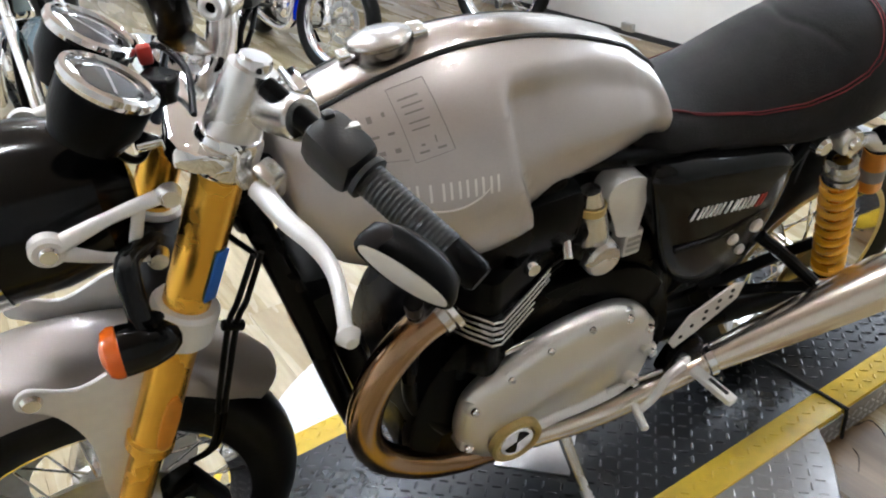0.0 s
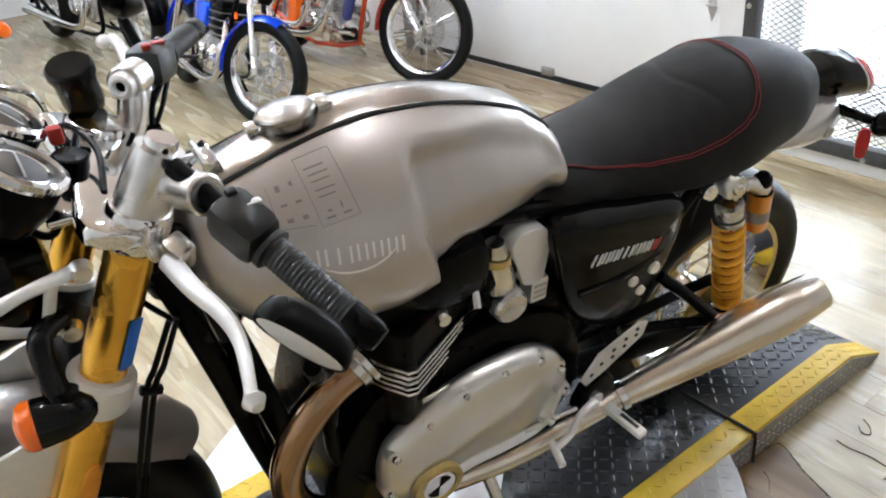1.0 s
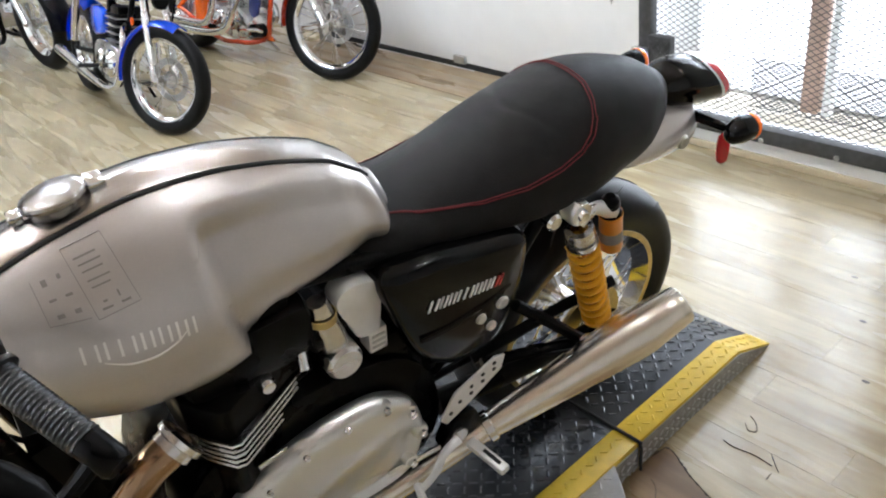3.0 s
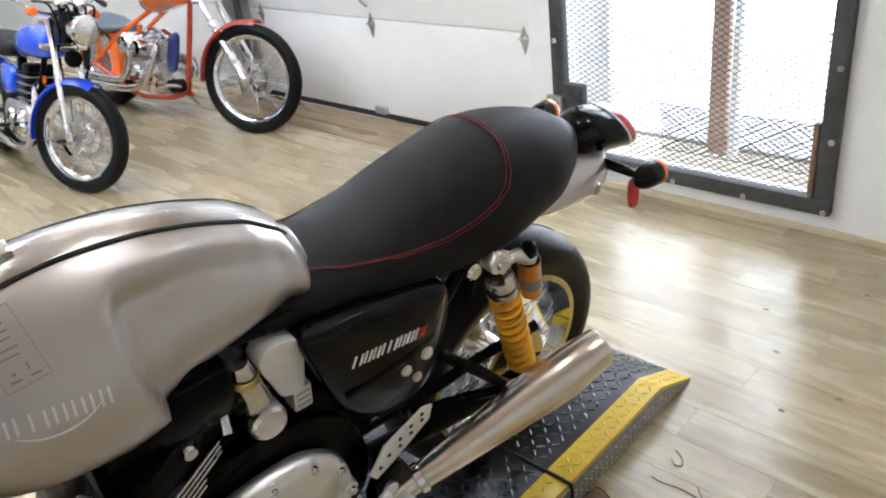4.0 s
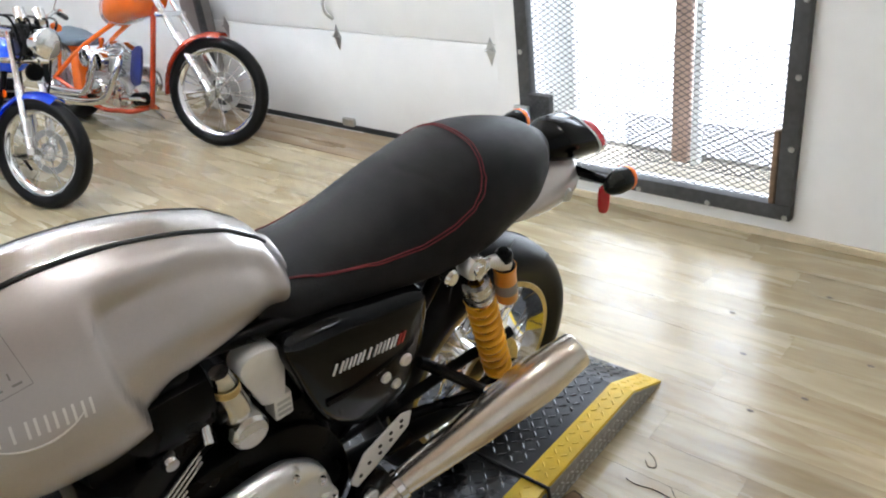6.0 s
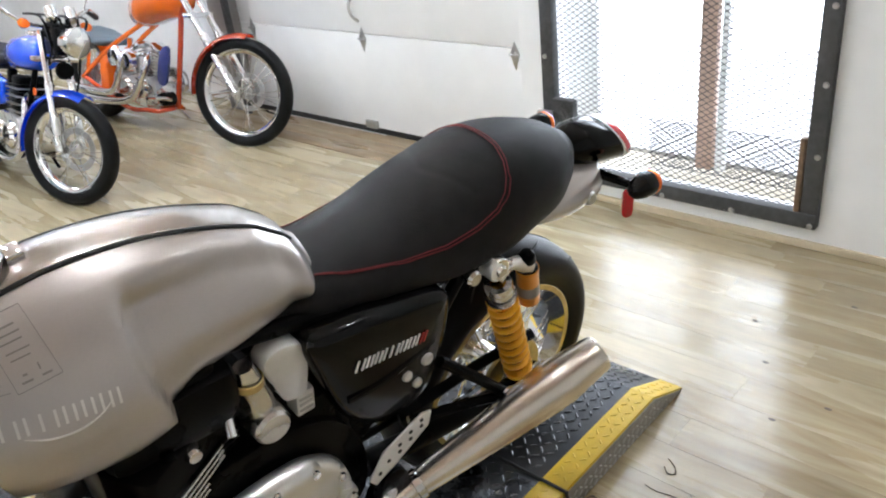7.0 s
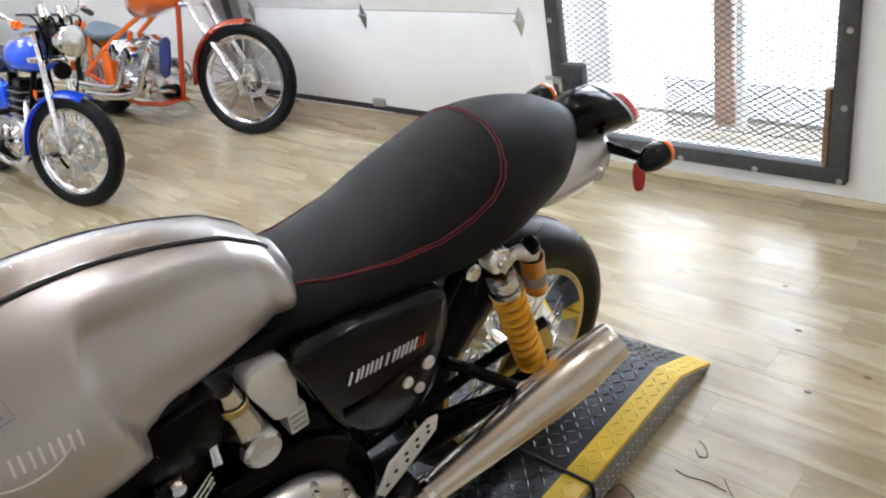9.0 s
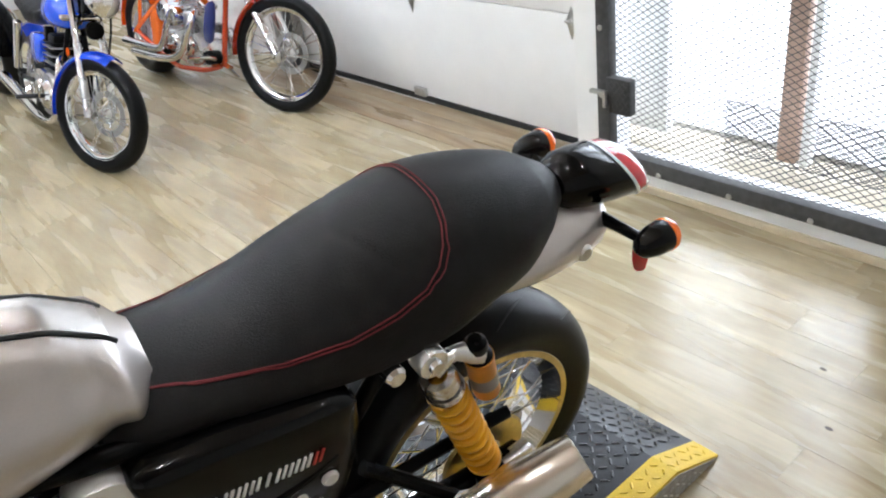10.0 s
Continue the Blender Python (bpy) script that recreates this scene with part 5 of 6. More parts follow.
for s, k in ((-1, 0), (1, 1)):
    c = Vector((-1.234, s * 0.060, 1.050))
    ax = Vector((0.58, 0.0, 0.81)).normalized()
    g = part("gauge", lathe([(0, -0.060), (0.036, -0.058), (0.046, -0.03), (0.047, 0.004), (0.046, 0.006)], c, "Y", 40, m=disc_m(ax)), SATIN, bike, "round black clock with a chrome bezel")
    part("bezel", lathe([(0.040, 0.003), (0.047, 0.001), (0.0495, 0.006), (0.0485, 0.012), (0.043, 0.014), (0.040, 0.009)], c, "Y", 44, m=disc_m(ax), closed=True), CHROME, g, "chrome bezel")
    part("dial", lathe([(0, 0.003), (0.041, 0.003)], c, "Y", 36, m=disc_m(ax)), FACE, g)
    part("dial_glass", lathe([(0.041, 0.010), (0.025, 0.0115), (0, 0.012)], c, "Y", 36, m=disc_m(ax)), GLASS, g)
    part("dial_ring", lathe([(0.027, 0.0035), (0.030, 0.0045), (0.033, 0.0035)], c, "Y", 36, m=disc_m(ax)), CHROME, g)
    part("needle", box((0.003, 0.0015, 0.05), c + ax * 0.007, 0.0005, disc_m(ax).to_4x4() @ Matrix.Rotation(radians(40 + 50 * k), 4, "Y")), WHITEP, g)
part("clock_bracket", box((0.04, 0.15, 0.012), (-1.205, 0, 0.985), 0.004), CHROME, bike)
part("ignition_switch", rod((-1.185, 0, 0.985), (-1.178, 0, 1.022), 0.02, 20), SATIN, bike)
part("wiring", tube([(-1.25, -0.05, 0.98), (-1.22, -0.02, 0.94), (-1.18, 0.03, 0.99), (-1.16, 0.07, 1.01)], 0.005, 8), SATIN, bike)
part("wiring", tube([(-1.20, 0.09, 1.0), (-1.17, 0.05, 1.03), (-1.15, 0.0, 1.02), (-1.16, -0.06, 1.0)], 0.004, 8), SATIN, bike)
part("fuse_block", box((0.016, 0.014, 0.022), (-1.185, 0.035, 1.03), 0.004), REDP, bike)

# handlebars: raised clip-ons
for s in (-1, 1):
    y = s * SFORK
    back = Vector((0.042 if s > 0 else 0.0, 0, 0))
    if s < 0:
        riser = part("clip_on_riser", tube([along(0.03, y), along(-0.02, y, -0.004), along(-0.048, y, -0.006)], [0.031, 0.029, 0.026], 24), ALLOY, bike, "polished clip-on handlebar riser")
        part("fork_cap", lathe([(0, -0.014), (0.016, -0.014), (0.018, -0.010), (0.018, 0.0), (0.022, 0.002), (0.022, 0.008)], along(-0.046, y, -0.006), "Y", 28, m=disc_m(FD)), CHROME, riser)
        root, bar_in = along(-0.005, y, -0.02), Vector((-1.097, -0.137, 1.058))
        bd = Vector((0.42, -0.84, -0.40)).normalized()
    else:
        bar_in, bd = Vector((-1.094, 0.100, 1.038)), Vector((0.135, 0.192, -0.036)).normalized()
        root = bar_in + bd * 0.012
        riser = part("clip_on_riser", tube([along(0.03, y), Vector((-1.105, 0.106, 0.968)), Vector((-1.086, 0.110, 1.000)), bar_in + bd * 0.024], [0.024, 0.021, 0.019, 0.018], 24), ALLOY, bike, "polished clip-on handlebar riser")
        socket = part("bar_socket", lathe([(0.0070, 0.014), (0.0070, -0.004), (0.0105, -0.006), (0.0150, -0.004), (0.0165, 0.002), (0.0175, 0.012), (0.0205, 0.020), (0.0215, 0.036), (0.0190, 0.050), (0.0120, 0.054)], bar_in, "Y", 32, m=disc_m(bd)), WHITEALLOY, riser, "rounded bar clamp with an open bar end")
        part("bar_hole", lathe([(0, 0.006), (0.0072, 0.006), (0.0072, 0.012), (0, 0.012)], bar_in, "Y", 20, m=disc_m(bd)), RUBBER, socket)
        part("switch_cable", tube([bar_in + bd * 0.085 + Vector((0.01, -0.01, -0.022)), Vector((-1.058, 0.135, 0.985)), Vector((-1.066, 0.122, 0.962))], 0.0042, 8), SATIN, bike)
        part("switch_cable", tube([bar_in + bd * 0.105 + Vector((0.012, -0.008, -0.022)), Vector((-1.044, 0.140, 0.980)), Vector((-1.064, 0.122, 0.960))], 0.0036, 8), SATIN, bike)
        part("cable_clip", box((0.024, 0.016, 0.018), (-1.067, 0.120, 0.957), 0.005), SATIN, bike)
    part("clamp_barrel", rod(root - bd * 0.005, bar_in + bd * 0.05, 0.0225, 24), ALLOY, riser, "brushed bar clamp")
    hb = part("handlebar", rod(bar_in, bar_in + bd * 0.272, 0.011, 16), SATIN, bike)
    g0, g1 = bar_in + bd * 0.135, bar_in + bd * 0.238
    secs = [g0 + (g1 - g0) * u for u in np.linspace(0, 1, 40)]
    part("grip", tube(secs, [0.0168 + 0.0008 * (i % 2) for i in range(40)], 16, 1), PLASTIC, hb, "ribbed black rubber grip")
    part("grip_flange", lathe([(0.016, -0.004), (0.023, -0.003), (0.023, 0.003), (0.016, 0.004)], g0, "Y", 24, m=disc_m(bd)), PLASTIC, hb)
    sw = box((0.054, 0.064, 0.050), bar_in + bd * 0.098, 0.014, disc_m(bd).to_4x4())
    sg = part("switch_gear", sw, PLASTIC, hb, "black switch housing")
    part("switch", box((0.018, 0.010, 0.008), bar_in + bd * 0.10 + Vector((0.012, 0, 0.024)), 0.002), GALV if s < 0 else REDP, sg)
    part("switch", box((0.012, 0.012, 0.010), bar_in + bd * 0.082 + Vector((0.004, 0, 0.026)), 0.003), PLASTIC if s < 0 else REDP, sg)
    lp = Vector((-1.126, -0.155, 0.958)) if s < 0 else Vector((-1.078, 0.165, 0.992))
    ld = [lp + Vector(q) for q in ((0, 0, 0), (0.01, s * 0.05, -0.006), (0.023, s * 0.105, -0.004), (0.022, s * 0.165, 0.008), (0.012, s * 0.212, -0.010))]
    lever = part("lever", tube(ld, [0.013, 0.011, 0.0095, 0.008, 0.007], 12, flat=0.75), WHITEALLOY, hb, "bare aluminium lever with a ball end")
    part("lever_ball", lathe([(0, -0.0115), (0.006, -0.010), (0.0115, 0.0), (0.006, 0.010), (0, 0.0115)], ld[-1] + Vector((0, s * 0.005, -0.003)), "Y", 20), WHITEALLOY, lever)
    part("lever_perch", box((0.045, 0.03, 0.026), lp + Vector((0.012, 0, 0.004)), 0.006, disc_m(bd).to_4x4()), ALLOY, hb)
    part("adjuster", rod(lp + Vector((-0.006, -s * 0.012, 0)), lp + Vector((-0.014, -s * 0.045, 0.004)), 0.010, 16), ALLOY, hb)
    part("cable", tube([lp + Vector((-0.014, -s * 0.045, 0.004)), lp + Vector((-0.03, -s * 0.10, -0.04)), (-1.17, s * 0.03, 0.84), (-1.07, s * 0.05, 0.70)], 0.004, 8), SATIN, bike)
    # bar-end mirror folded below the grip
    e = bar_in + bd * 0.256
    mir = part("bar_end", lathe([(0.0, -0.022), (0.014, -0.022), (0.0165, -0.018), (0.0165, 0.016), (0.013, 0.022), (0, 0.022)], e, "Y", 24, m=disc_m(bd)), SATIN, hb, "black bar-end mirror clamp")
    mc = Vector((-1.072, s * 0.402, 1.027)) + back
    part("mirror_arm", tube([e, e + Vector((-0.04, s * 0.012, -0.02)), Vector((-1.052, s * 0.375, 0.945)) + back, mc + Vector((0.004, s * 0.005, -0.03))], [0.0095, 0.0085, 0.008, 0.008], 10), SATIN, mir)
    mn = Vector((-0.75, s * 0.53, -0.29)).normalized()
    side = Vector((0.096, s * 0.06, -0.064)).normalized()
    side = (side - mn * side.dot(mn)).normalized()
    third = side.cross(mn)
    mm = Matrix(((side.x, mn.x, third.x, mc.x), (side.y, mn.y, third.y, mc.y), (side.z, mn.z, third.z, mc.z), (0, 0, 0, 1))) @ Matrix.Diagonal((0.92, 0.80, 0.45, 1))
    mb = lathe([(0, -0.038), (0.028, -0.035), (0.045, -0.024), (0.050, -0.006), (0.050, 0.003), (0.048, 0.006), (0.045, 0.005)], (0, 0, 0), "Y", 36)
    bmesh.ops.transform(mb, matrix=mm, verts=mb.verts)
    ms = part("mirror_shell", mb, SATIN, mir, "oval black mirror shell", 70)
    mb = lathe([(0, 0.0065), (0.040, 0.0065), (0.0455, 0.0045)], (0, 0, 0), "Y", 36)
    bmesh.ops.transform(mb, matrix=mm, verts=mb.verts)
    part("mirror_face", mb, WHITEALLOY, ms, "satin silver face of the mirror")
part("brake_reservoir", lathe([(0, -0.028), (0.021, -0.028), (0.023, -0.02), (0.024, 0.022), (0.0265, 0.024), (0.0265, 0.034), (0.024, 0.037), (0, 0.037)], (-1.138, 0.150, 1.024), "Z", 32, m=Matrix.Rotation(radians(10), 3, "X") @ Matrix.Rotation(radians(-7), 3, "Y") @ Matrix.Diagonal((1.12, 1.12, 1.0))), BLACK, bike, "black brake fluid reservoir")
part("reservoir_hose", tube([(-1.153, 0.15, 1.01), (-1.14, 0.155, 0.99), (-1.12, 0.16, 1.00)], 0.005, 8), SATIN, bike)


# ---- the other motorcycles ----
def oval_body(stations, n=24, power=0.9):
    """A closed body through (x, y half width, z middle, half height) stations."""
    secs = []
    for x, w, zc, h in stations:
        secs.append([Vector((x, w * math.copysign(abs(math.cos(a)) ** power, math.cos(a)), zc + h * math.copysign(abs(math.sin(a)) ** power, math.sin(a)))) for a in np.linspace(0, 2 * math.pi, n, endpoint=False)])
    return rings(secs)


def arc_fender(cx, cz, r, a0, a1, w, drop):
    secs = []
    for a in np.linspace(a0, a1, 28):
        t = radians(a)
        secs.append([(cx + (r - drop * abs(k) ** 2.5) * math.cos(t), w * k, cz + (r - drop * abs(k) ** 2.5) * math.sin(t)) for k in np.linspace(-1, 1, 11)])
    b = rings(secs, closed=False, caps=False)
    bmesh.ops.solidify(b, geom=list(b.faces), thickness=0.003)
    return b


def v_engine(parent, x, z, size=1.0, mat=None):
    """An air-cooled twin: crankcase, two finned barrels, covers, air cleaner."""
    e = part("engine_case", slab(rounded([(x - 0.19 * size, z - 0.07), (x - 0.15 * size, z + 0.05), (x, z + 0.08), (x + 0.17 * size, z + 0.05), (x + 0.22 * size, z - 0.04), (x + 0.10 * size, z - 0.12), (x - 0.12 * size, z - 0.13)], 4), -0.10, 0.10, 0.015), ALLOY, parent, "polished engine case")
    for lean in (-24, 24):
        d = Vector((math.sin(radians(lean)), 0, math.cos(radians(lean))))
        for k in range(8):
            r = 0.066 if k < 6 else 0.055
            part("cooling_fin", lathe([(0.03, -0.004), (r, -0.004), (r, 0.004), (0.03, 0.004)], Vector((x + 0.04 * (1 if lean > 0 else -1), 0, z + 0.07)) + d * (0.018 + 0.022 * k), "Y", 20, m=disc_m(d)), mat or ALLOY, e)
        part("rocker_box", box((0.12, 0.10, 0.05), Vector((x + 0.04 * (1 if lean > 0 else -1), 0, z + 0.07)) + d * 0.205, 0.018, Matrix.Rotation(radians(lean), 4, "Y")), CHROME, e)
        part("push_rod", rod((x + 0.02 * (1 if lean > 0 else -1), 0.085, z + 0.03), Vector((x + 0.04 * (1 if lean > 0 else -1), 0.075, z + 0.07)) + d * 0.19, 0.008), CHROME, e)
    part("cam_cover", lathe([(0, 0.022), (0.05, 0.02), (0.066, 0.006), (0.07, -0.01)], (x - 0.03, 0.105, z - 0.01), "Y", 28), CHROME, e)
    part("side_cover", lathe([(0, 0.02), (0.06, 0.018), (0.075, 0.0), (0.078, -0.014)], (x + 0.16 * size, 0.105, z - 0.025), "Y", 28), CHROME, e)
    part("air_cleaner", lathe([(0, 0.05), (0.05, 0.048), (0.062, 0.036), (0.064, 0.0)], (x + 0.05, 0.115, z + 0.17), "Y", 28), CHROME, e)
    part("carburettor", box((0.07, 0.09, 0.08), (x, 0.06, z + 0.16), 0.02), ALLOY, e)
    return e


def fork_pair(parent, top, axle, y, r, mat, slider, split=0.55, steer=0):
    top, axle = Vector(top), Vector(axle)
    for s in (-1, 1):
        o = Matrix.Rotation(radians(steer), 3, "Z") @ Vector((0, s * y, 0))
        leg = part("fork_leg", rod(top + o, top + (axle - top) * split + o, r * 0.8, 16), mat, parent)
        part("slider", rod(top + (axle - top) * split + o, axle + o, r, 16), slider, leg)
        part("axle_nut", lathe([(0, s * 0.02), (0.012, s * 0.02), (0.016, s * 0.008), (0.016, 0)], axle + o, "Y", 14), CHROME, leg)
    d = (axle - top).normalized()
    for k in (0.02, 0.16):
        part("yoke", box((0.06, y * 2 + 0.08, 0.03), top + d * k + Vector((0.02, 0, 0)), 0.01), CHROME, parent)


def blue_bike():
    """Small blue standard; built with its front axle at the origin's x, facing -x."""
    b = empty("motorcycle", BLUE_AT, "small blue standard motorcycle with chrome wheels and fork", "motorcycle")
    turnm = pose(0, 0, 0, 0, 0, BLUE_STEER)
    wheel("front_wheel", b, turnm @ pose(0, 0, 0.312), 0.312, 0.092, 0.245, 28, 0.035, disc=0.125, disc_y=-0.045, rim_w=0.62)
    wheel("rear_wheel", b, pose(1.36, 0, 0.305), 0.305, 0.125, 0.205, 28, 0.06)
    fork_pair(b, (0.215, 0, 0.95), (0.0, 0, 0.312), 0.085, 0.021, CHROME, ALLOY, 0.42, BLUE_STEER)
    fm = arc_fender(0, 0.312, 0.338, -8, 112, 0.058, 0.035)
    bmesh.ops.transform(fm, matrix=turnm, verts=fm.verts)
    part("front_fender", fm, BLUEP, b, "blue painted front fender")
    part("rear_fender", arc_fender(1.36, 0.305, 0.335, 0, 120, 0.075, 0.04), BLUEP, b)
    part("fuel_tank", oval_body([(0.30, 0.03, 0.80, 0.03), (0.33, 0.085, 0.80, 0.075), (0.42, 0.125, 0.805, 0.10), (0.55, 0.13, 0.80, 0.10), (0.68, 0.105, 0.775, 0.085), (0.77, 0.06, 0.755, 0.05)], 28, 0.85), BLUEP, b, "blue teardrop fuel tank", 60)
    part("seat", oval_body([(0.70, 0.07, 0.755, 0.03), (0.78, 0.11, 0.735, 0.045), (0.98, 0.13, 0.715, 0.05), (1.12, 0.12, 0.755, 0.065), (1.40, 0.09, 0.765, 0.045), (1.46, 0.04, 0.77, 0.02)], 24, 0.75), SEATM, b, "black vinyl seat", 60)
    part("side_cover", dome(rounded([(0.72, 0.62), (0.90, 0.63), (0.93, 0.52), (0.86, 0.46), (0.72, 0.50)], 4), [(1, 0.08), (1, 0.115), (0.85, 0.125), (0.2, 0.13)]), BLUEP, b, "blue side cover", 60)
    lamp = part("headlamp", lathe([(0, 0.11), (0.05, 0.10), (0.075, 0.05), (0.08, 0.0), (0.084, -0.005), (0.084, -0.022), (0.078, -0.025)], (-0.02, -0.04, 0.905), "X", 28, m=Matrix.Rotation(radians(20), 3, "Z")), CHROME, b, "chrome round headlamp")
    part("lamp_glass", lathe([(0.078, -0.022), (0.05, -0.038), (0, -0.043)], (-0.02, -0.04, 0.905), "X", 28, m=Matrix.Rotation(radians(20), 3, "Z")), ALLOY, lamp)
    part("handlebar", tube([(0.46, -0.34, 1.04), (0.36, -0.26, 1.07), (0.30, -0.10, 0.98), (0.30, 0.10, 0.98), (0.36, 0.26, 1.07), (0.46, 0.34, 1.04)], 0.012, 10), CHROME, b)
    for s in (-1, 1):
        part("grip", rod((0.40, s * 0.29, 1.06), (0.49, s * 0.37, 1.03), 0.018), PLASTIC, b)
        m = part("mirror", oval_body([(0.25, 0.01, 1.20, 0.01), (0.262, 0.05, 1.20, 0.035), (0.27, 0.05, 1.20, 0.035)], 20), CHROME, b)
        m.matrix_basis = Matrix.Translation((0.06, s * 0.27, 0.02))
        part("mirror_stem", rod((0.36, s * 0.24, 1.06), (0.33, s * 0.27, 1.20), 0.005), CHROME, b)
        ind = part("indicator", lathe([(0, -0.04), (0.022, -0.034), (0.029, 0.0), (0.022, 0.03), (0, 0.036)], (0.15, s * 0.165, 0.985), "X", 20), ORANGE, b, "orange indicator lamp")
        part("indicator_stalk", rod((0.17, s * 0.06, 0.975), (0.155, s * 0.14, 0.985), 0.008), CHROME, ind)
        part("clock", lathe([(0, 0.04), (0.034, 0.038), (0.036, -0.03), (0.02, -0.045), (0, -0.045)], (0.12, s * 0.05 - 0.02, 1.04), "Z", 24, m=Matrix.Rotation(radians(35), 3, "Y")), CHROME, b)
        part("shock", rod((1.30, s * 0.12, 0.36), (1.20, s * 0.12, 0.66), 0.026), CHROME, b)
        part("swing_arm", tube([(1.36, s * 0.10, 0.305), (1.1, s * 0.10, 0.32), (0.88, s * 0.09, 0.34)], 0.016), SATIN, b)
        part("down_tube", tube([(0.37, s * 0.03, 0.78), (0.42, s * 0.07, 0.45), (0.48, s * 0.09, 0.22), (0.70, s * 0.09, 0.19), (0.92, s * 0.09, 0.25)], 0.016), SATIN, b)
    v = part("engine_case", slab(rounded([(0.44, 0.26), (0.46, 0.40), (0.60, 0.44), (0.85, 0.42), (0.88, 0.28), (0.70, 0.20), (0.50, 0.21)], 4), -0.12, 0.12, 0.02), ALLOY, b, "polished engine case")
    part("clutch_cover", lathe([(0, 0.03), (0.06, 0.028), (0.085, 0.01), (0.09, -0.01)], (0.58, 0.125, 0.315), "Y", 30), CHROME, v)
    part("clutch_cover", lathe([(0, 0.02), (0.05, 0.018), (0.065, 0.0), (0.07, -0.01)], (0.76, 0.125, 0.32), "Y", 26), CHROME, v)
    for k in range(8):
        part("cooling_fin", box((0.19, 0.22, 0.008), (0.58, 0, 0.455 + k * 0.023), 0.003), SATIN if k % 2 else GALV, v)
    part("cylinder", box((0.15, 0.18, 0.25), (0.58, 0, 0.54), 0.02), SATIN, v)
    part("carburettor", box((0.10, 0.13, 0.09), (0.72, -0.01, 0.55), 0.02), ALLOY, v)
    for s in (-1, 1):
        part("exhaust_pipe", tube([(0.50, s * 0.05, 0.56), (0.42, s * 0.09, 0.52), (0.385, s * 0.115, 0.38), (0.43, s * 0.135, 0.22), (0.60, s * 0.15, 0.17), (0.95, s * 0.16, 0.20), (1.50, s * 0.17, 0.27)], [0.018, 0.018, 0.018, 0.018, 0.02, 0.032, 0.038], 14), CHROME, b)
        part("foot_peg", rod((0.80, s * 0.13, 0.27), (0.80, s * 0.25, 0.27), 0.014), PLASTIC, b)
    part("reflector", lathe([(0, -0.004), (0.022, -0.003), (0.024, 0.004)], (0.335, 0.06, 0.60), "Y", 16), ORANGE, b, "amber side reflector")
    part("coil", box((0.05, 0.05, 0.11), (0.66, 0.07, 0.64), 0.01), SATIN, b)
    part("cable", tube([(0.28, -0.04, 0.97), (0.10, -0.10, 0.88), (0.14, -0.10, 0.62), (0.20, -0.06, 0.52)], 0.006, 8), SATIN, b)
    for k in range(6):
        part("cable", tube([(0.33, 0.10 - 0.05 * k, 1.03), (0.10 - 0.02 * k, 0.09 - 0.04 * k, 1.02), (0.08, 0.05 - 0.025 * k, 0.86), (0.24, 0.03 - 0.02 * k, 0.74 + 0.02 * k)], 0.007, 8), SATIN, b)
    part("lamp_bracket", slab(rounded([(0.02, 0.84), (0.03, 0.97), (0.20, 0.99), (0.22, 0.84)], 3), -0.07, 0.05, 0.01), SATIN, b, "black headlamp bracket and wiring")
    part("horn", lathe([(0, -0.02), (0.045, -0.018), (0.05, 0.0), (0.03, 0.03), (0, 0.03)], (0.13, -0.03, 0.74), "X", 24), SATIN, b, "black horn")
    part("side_stand", rod((0.72, -0.11, 0.22), (0.76, -0.24, 0.012), 0.010), SATIN, b)
    return b


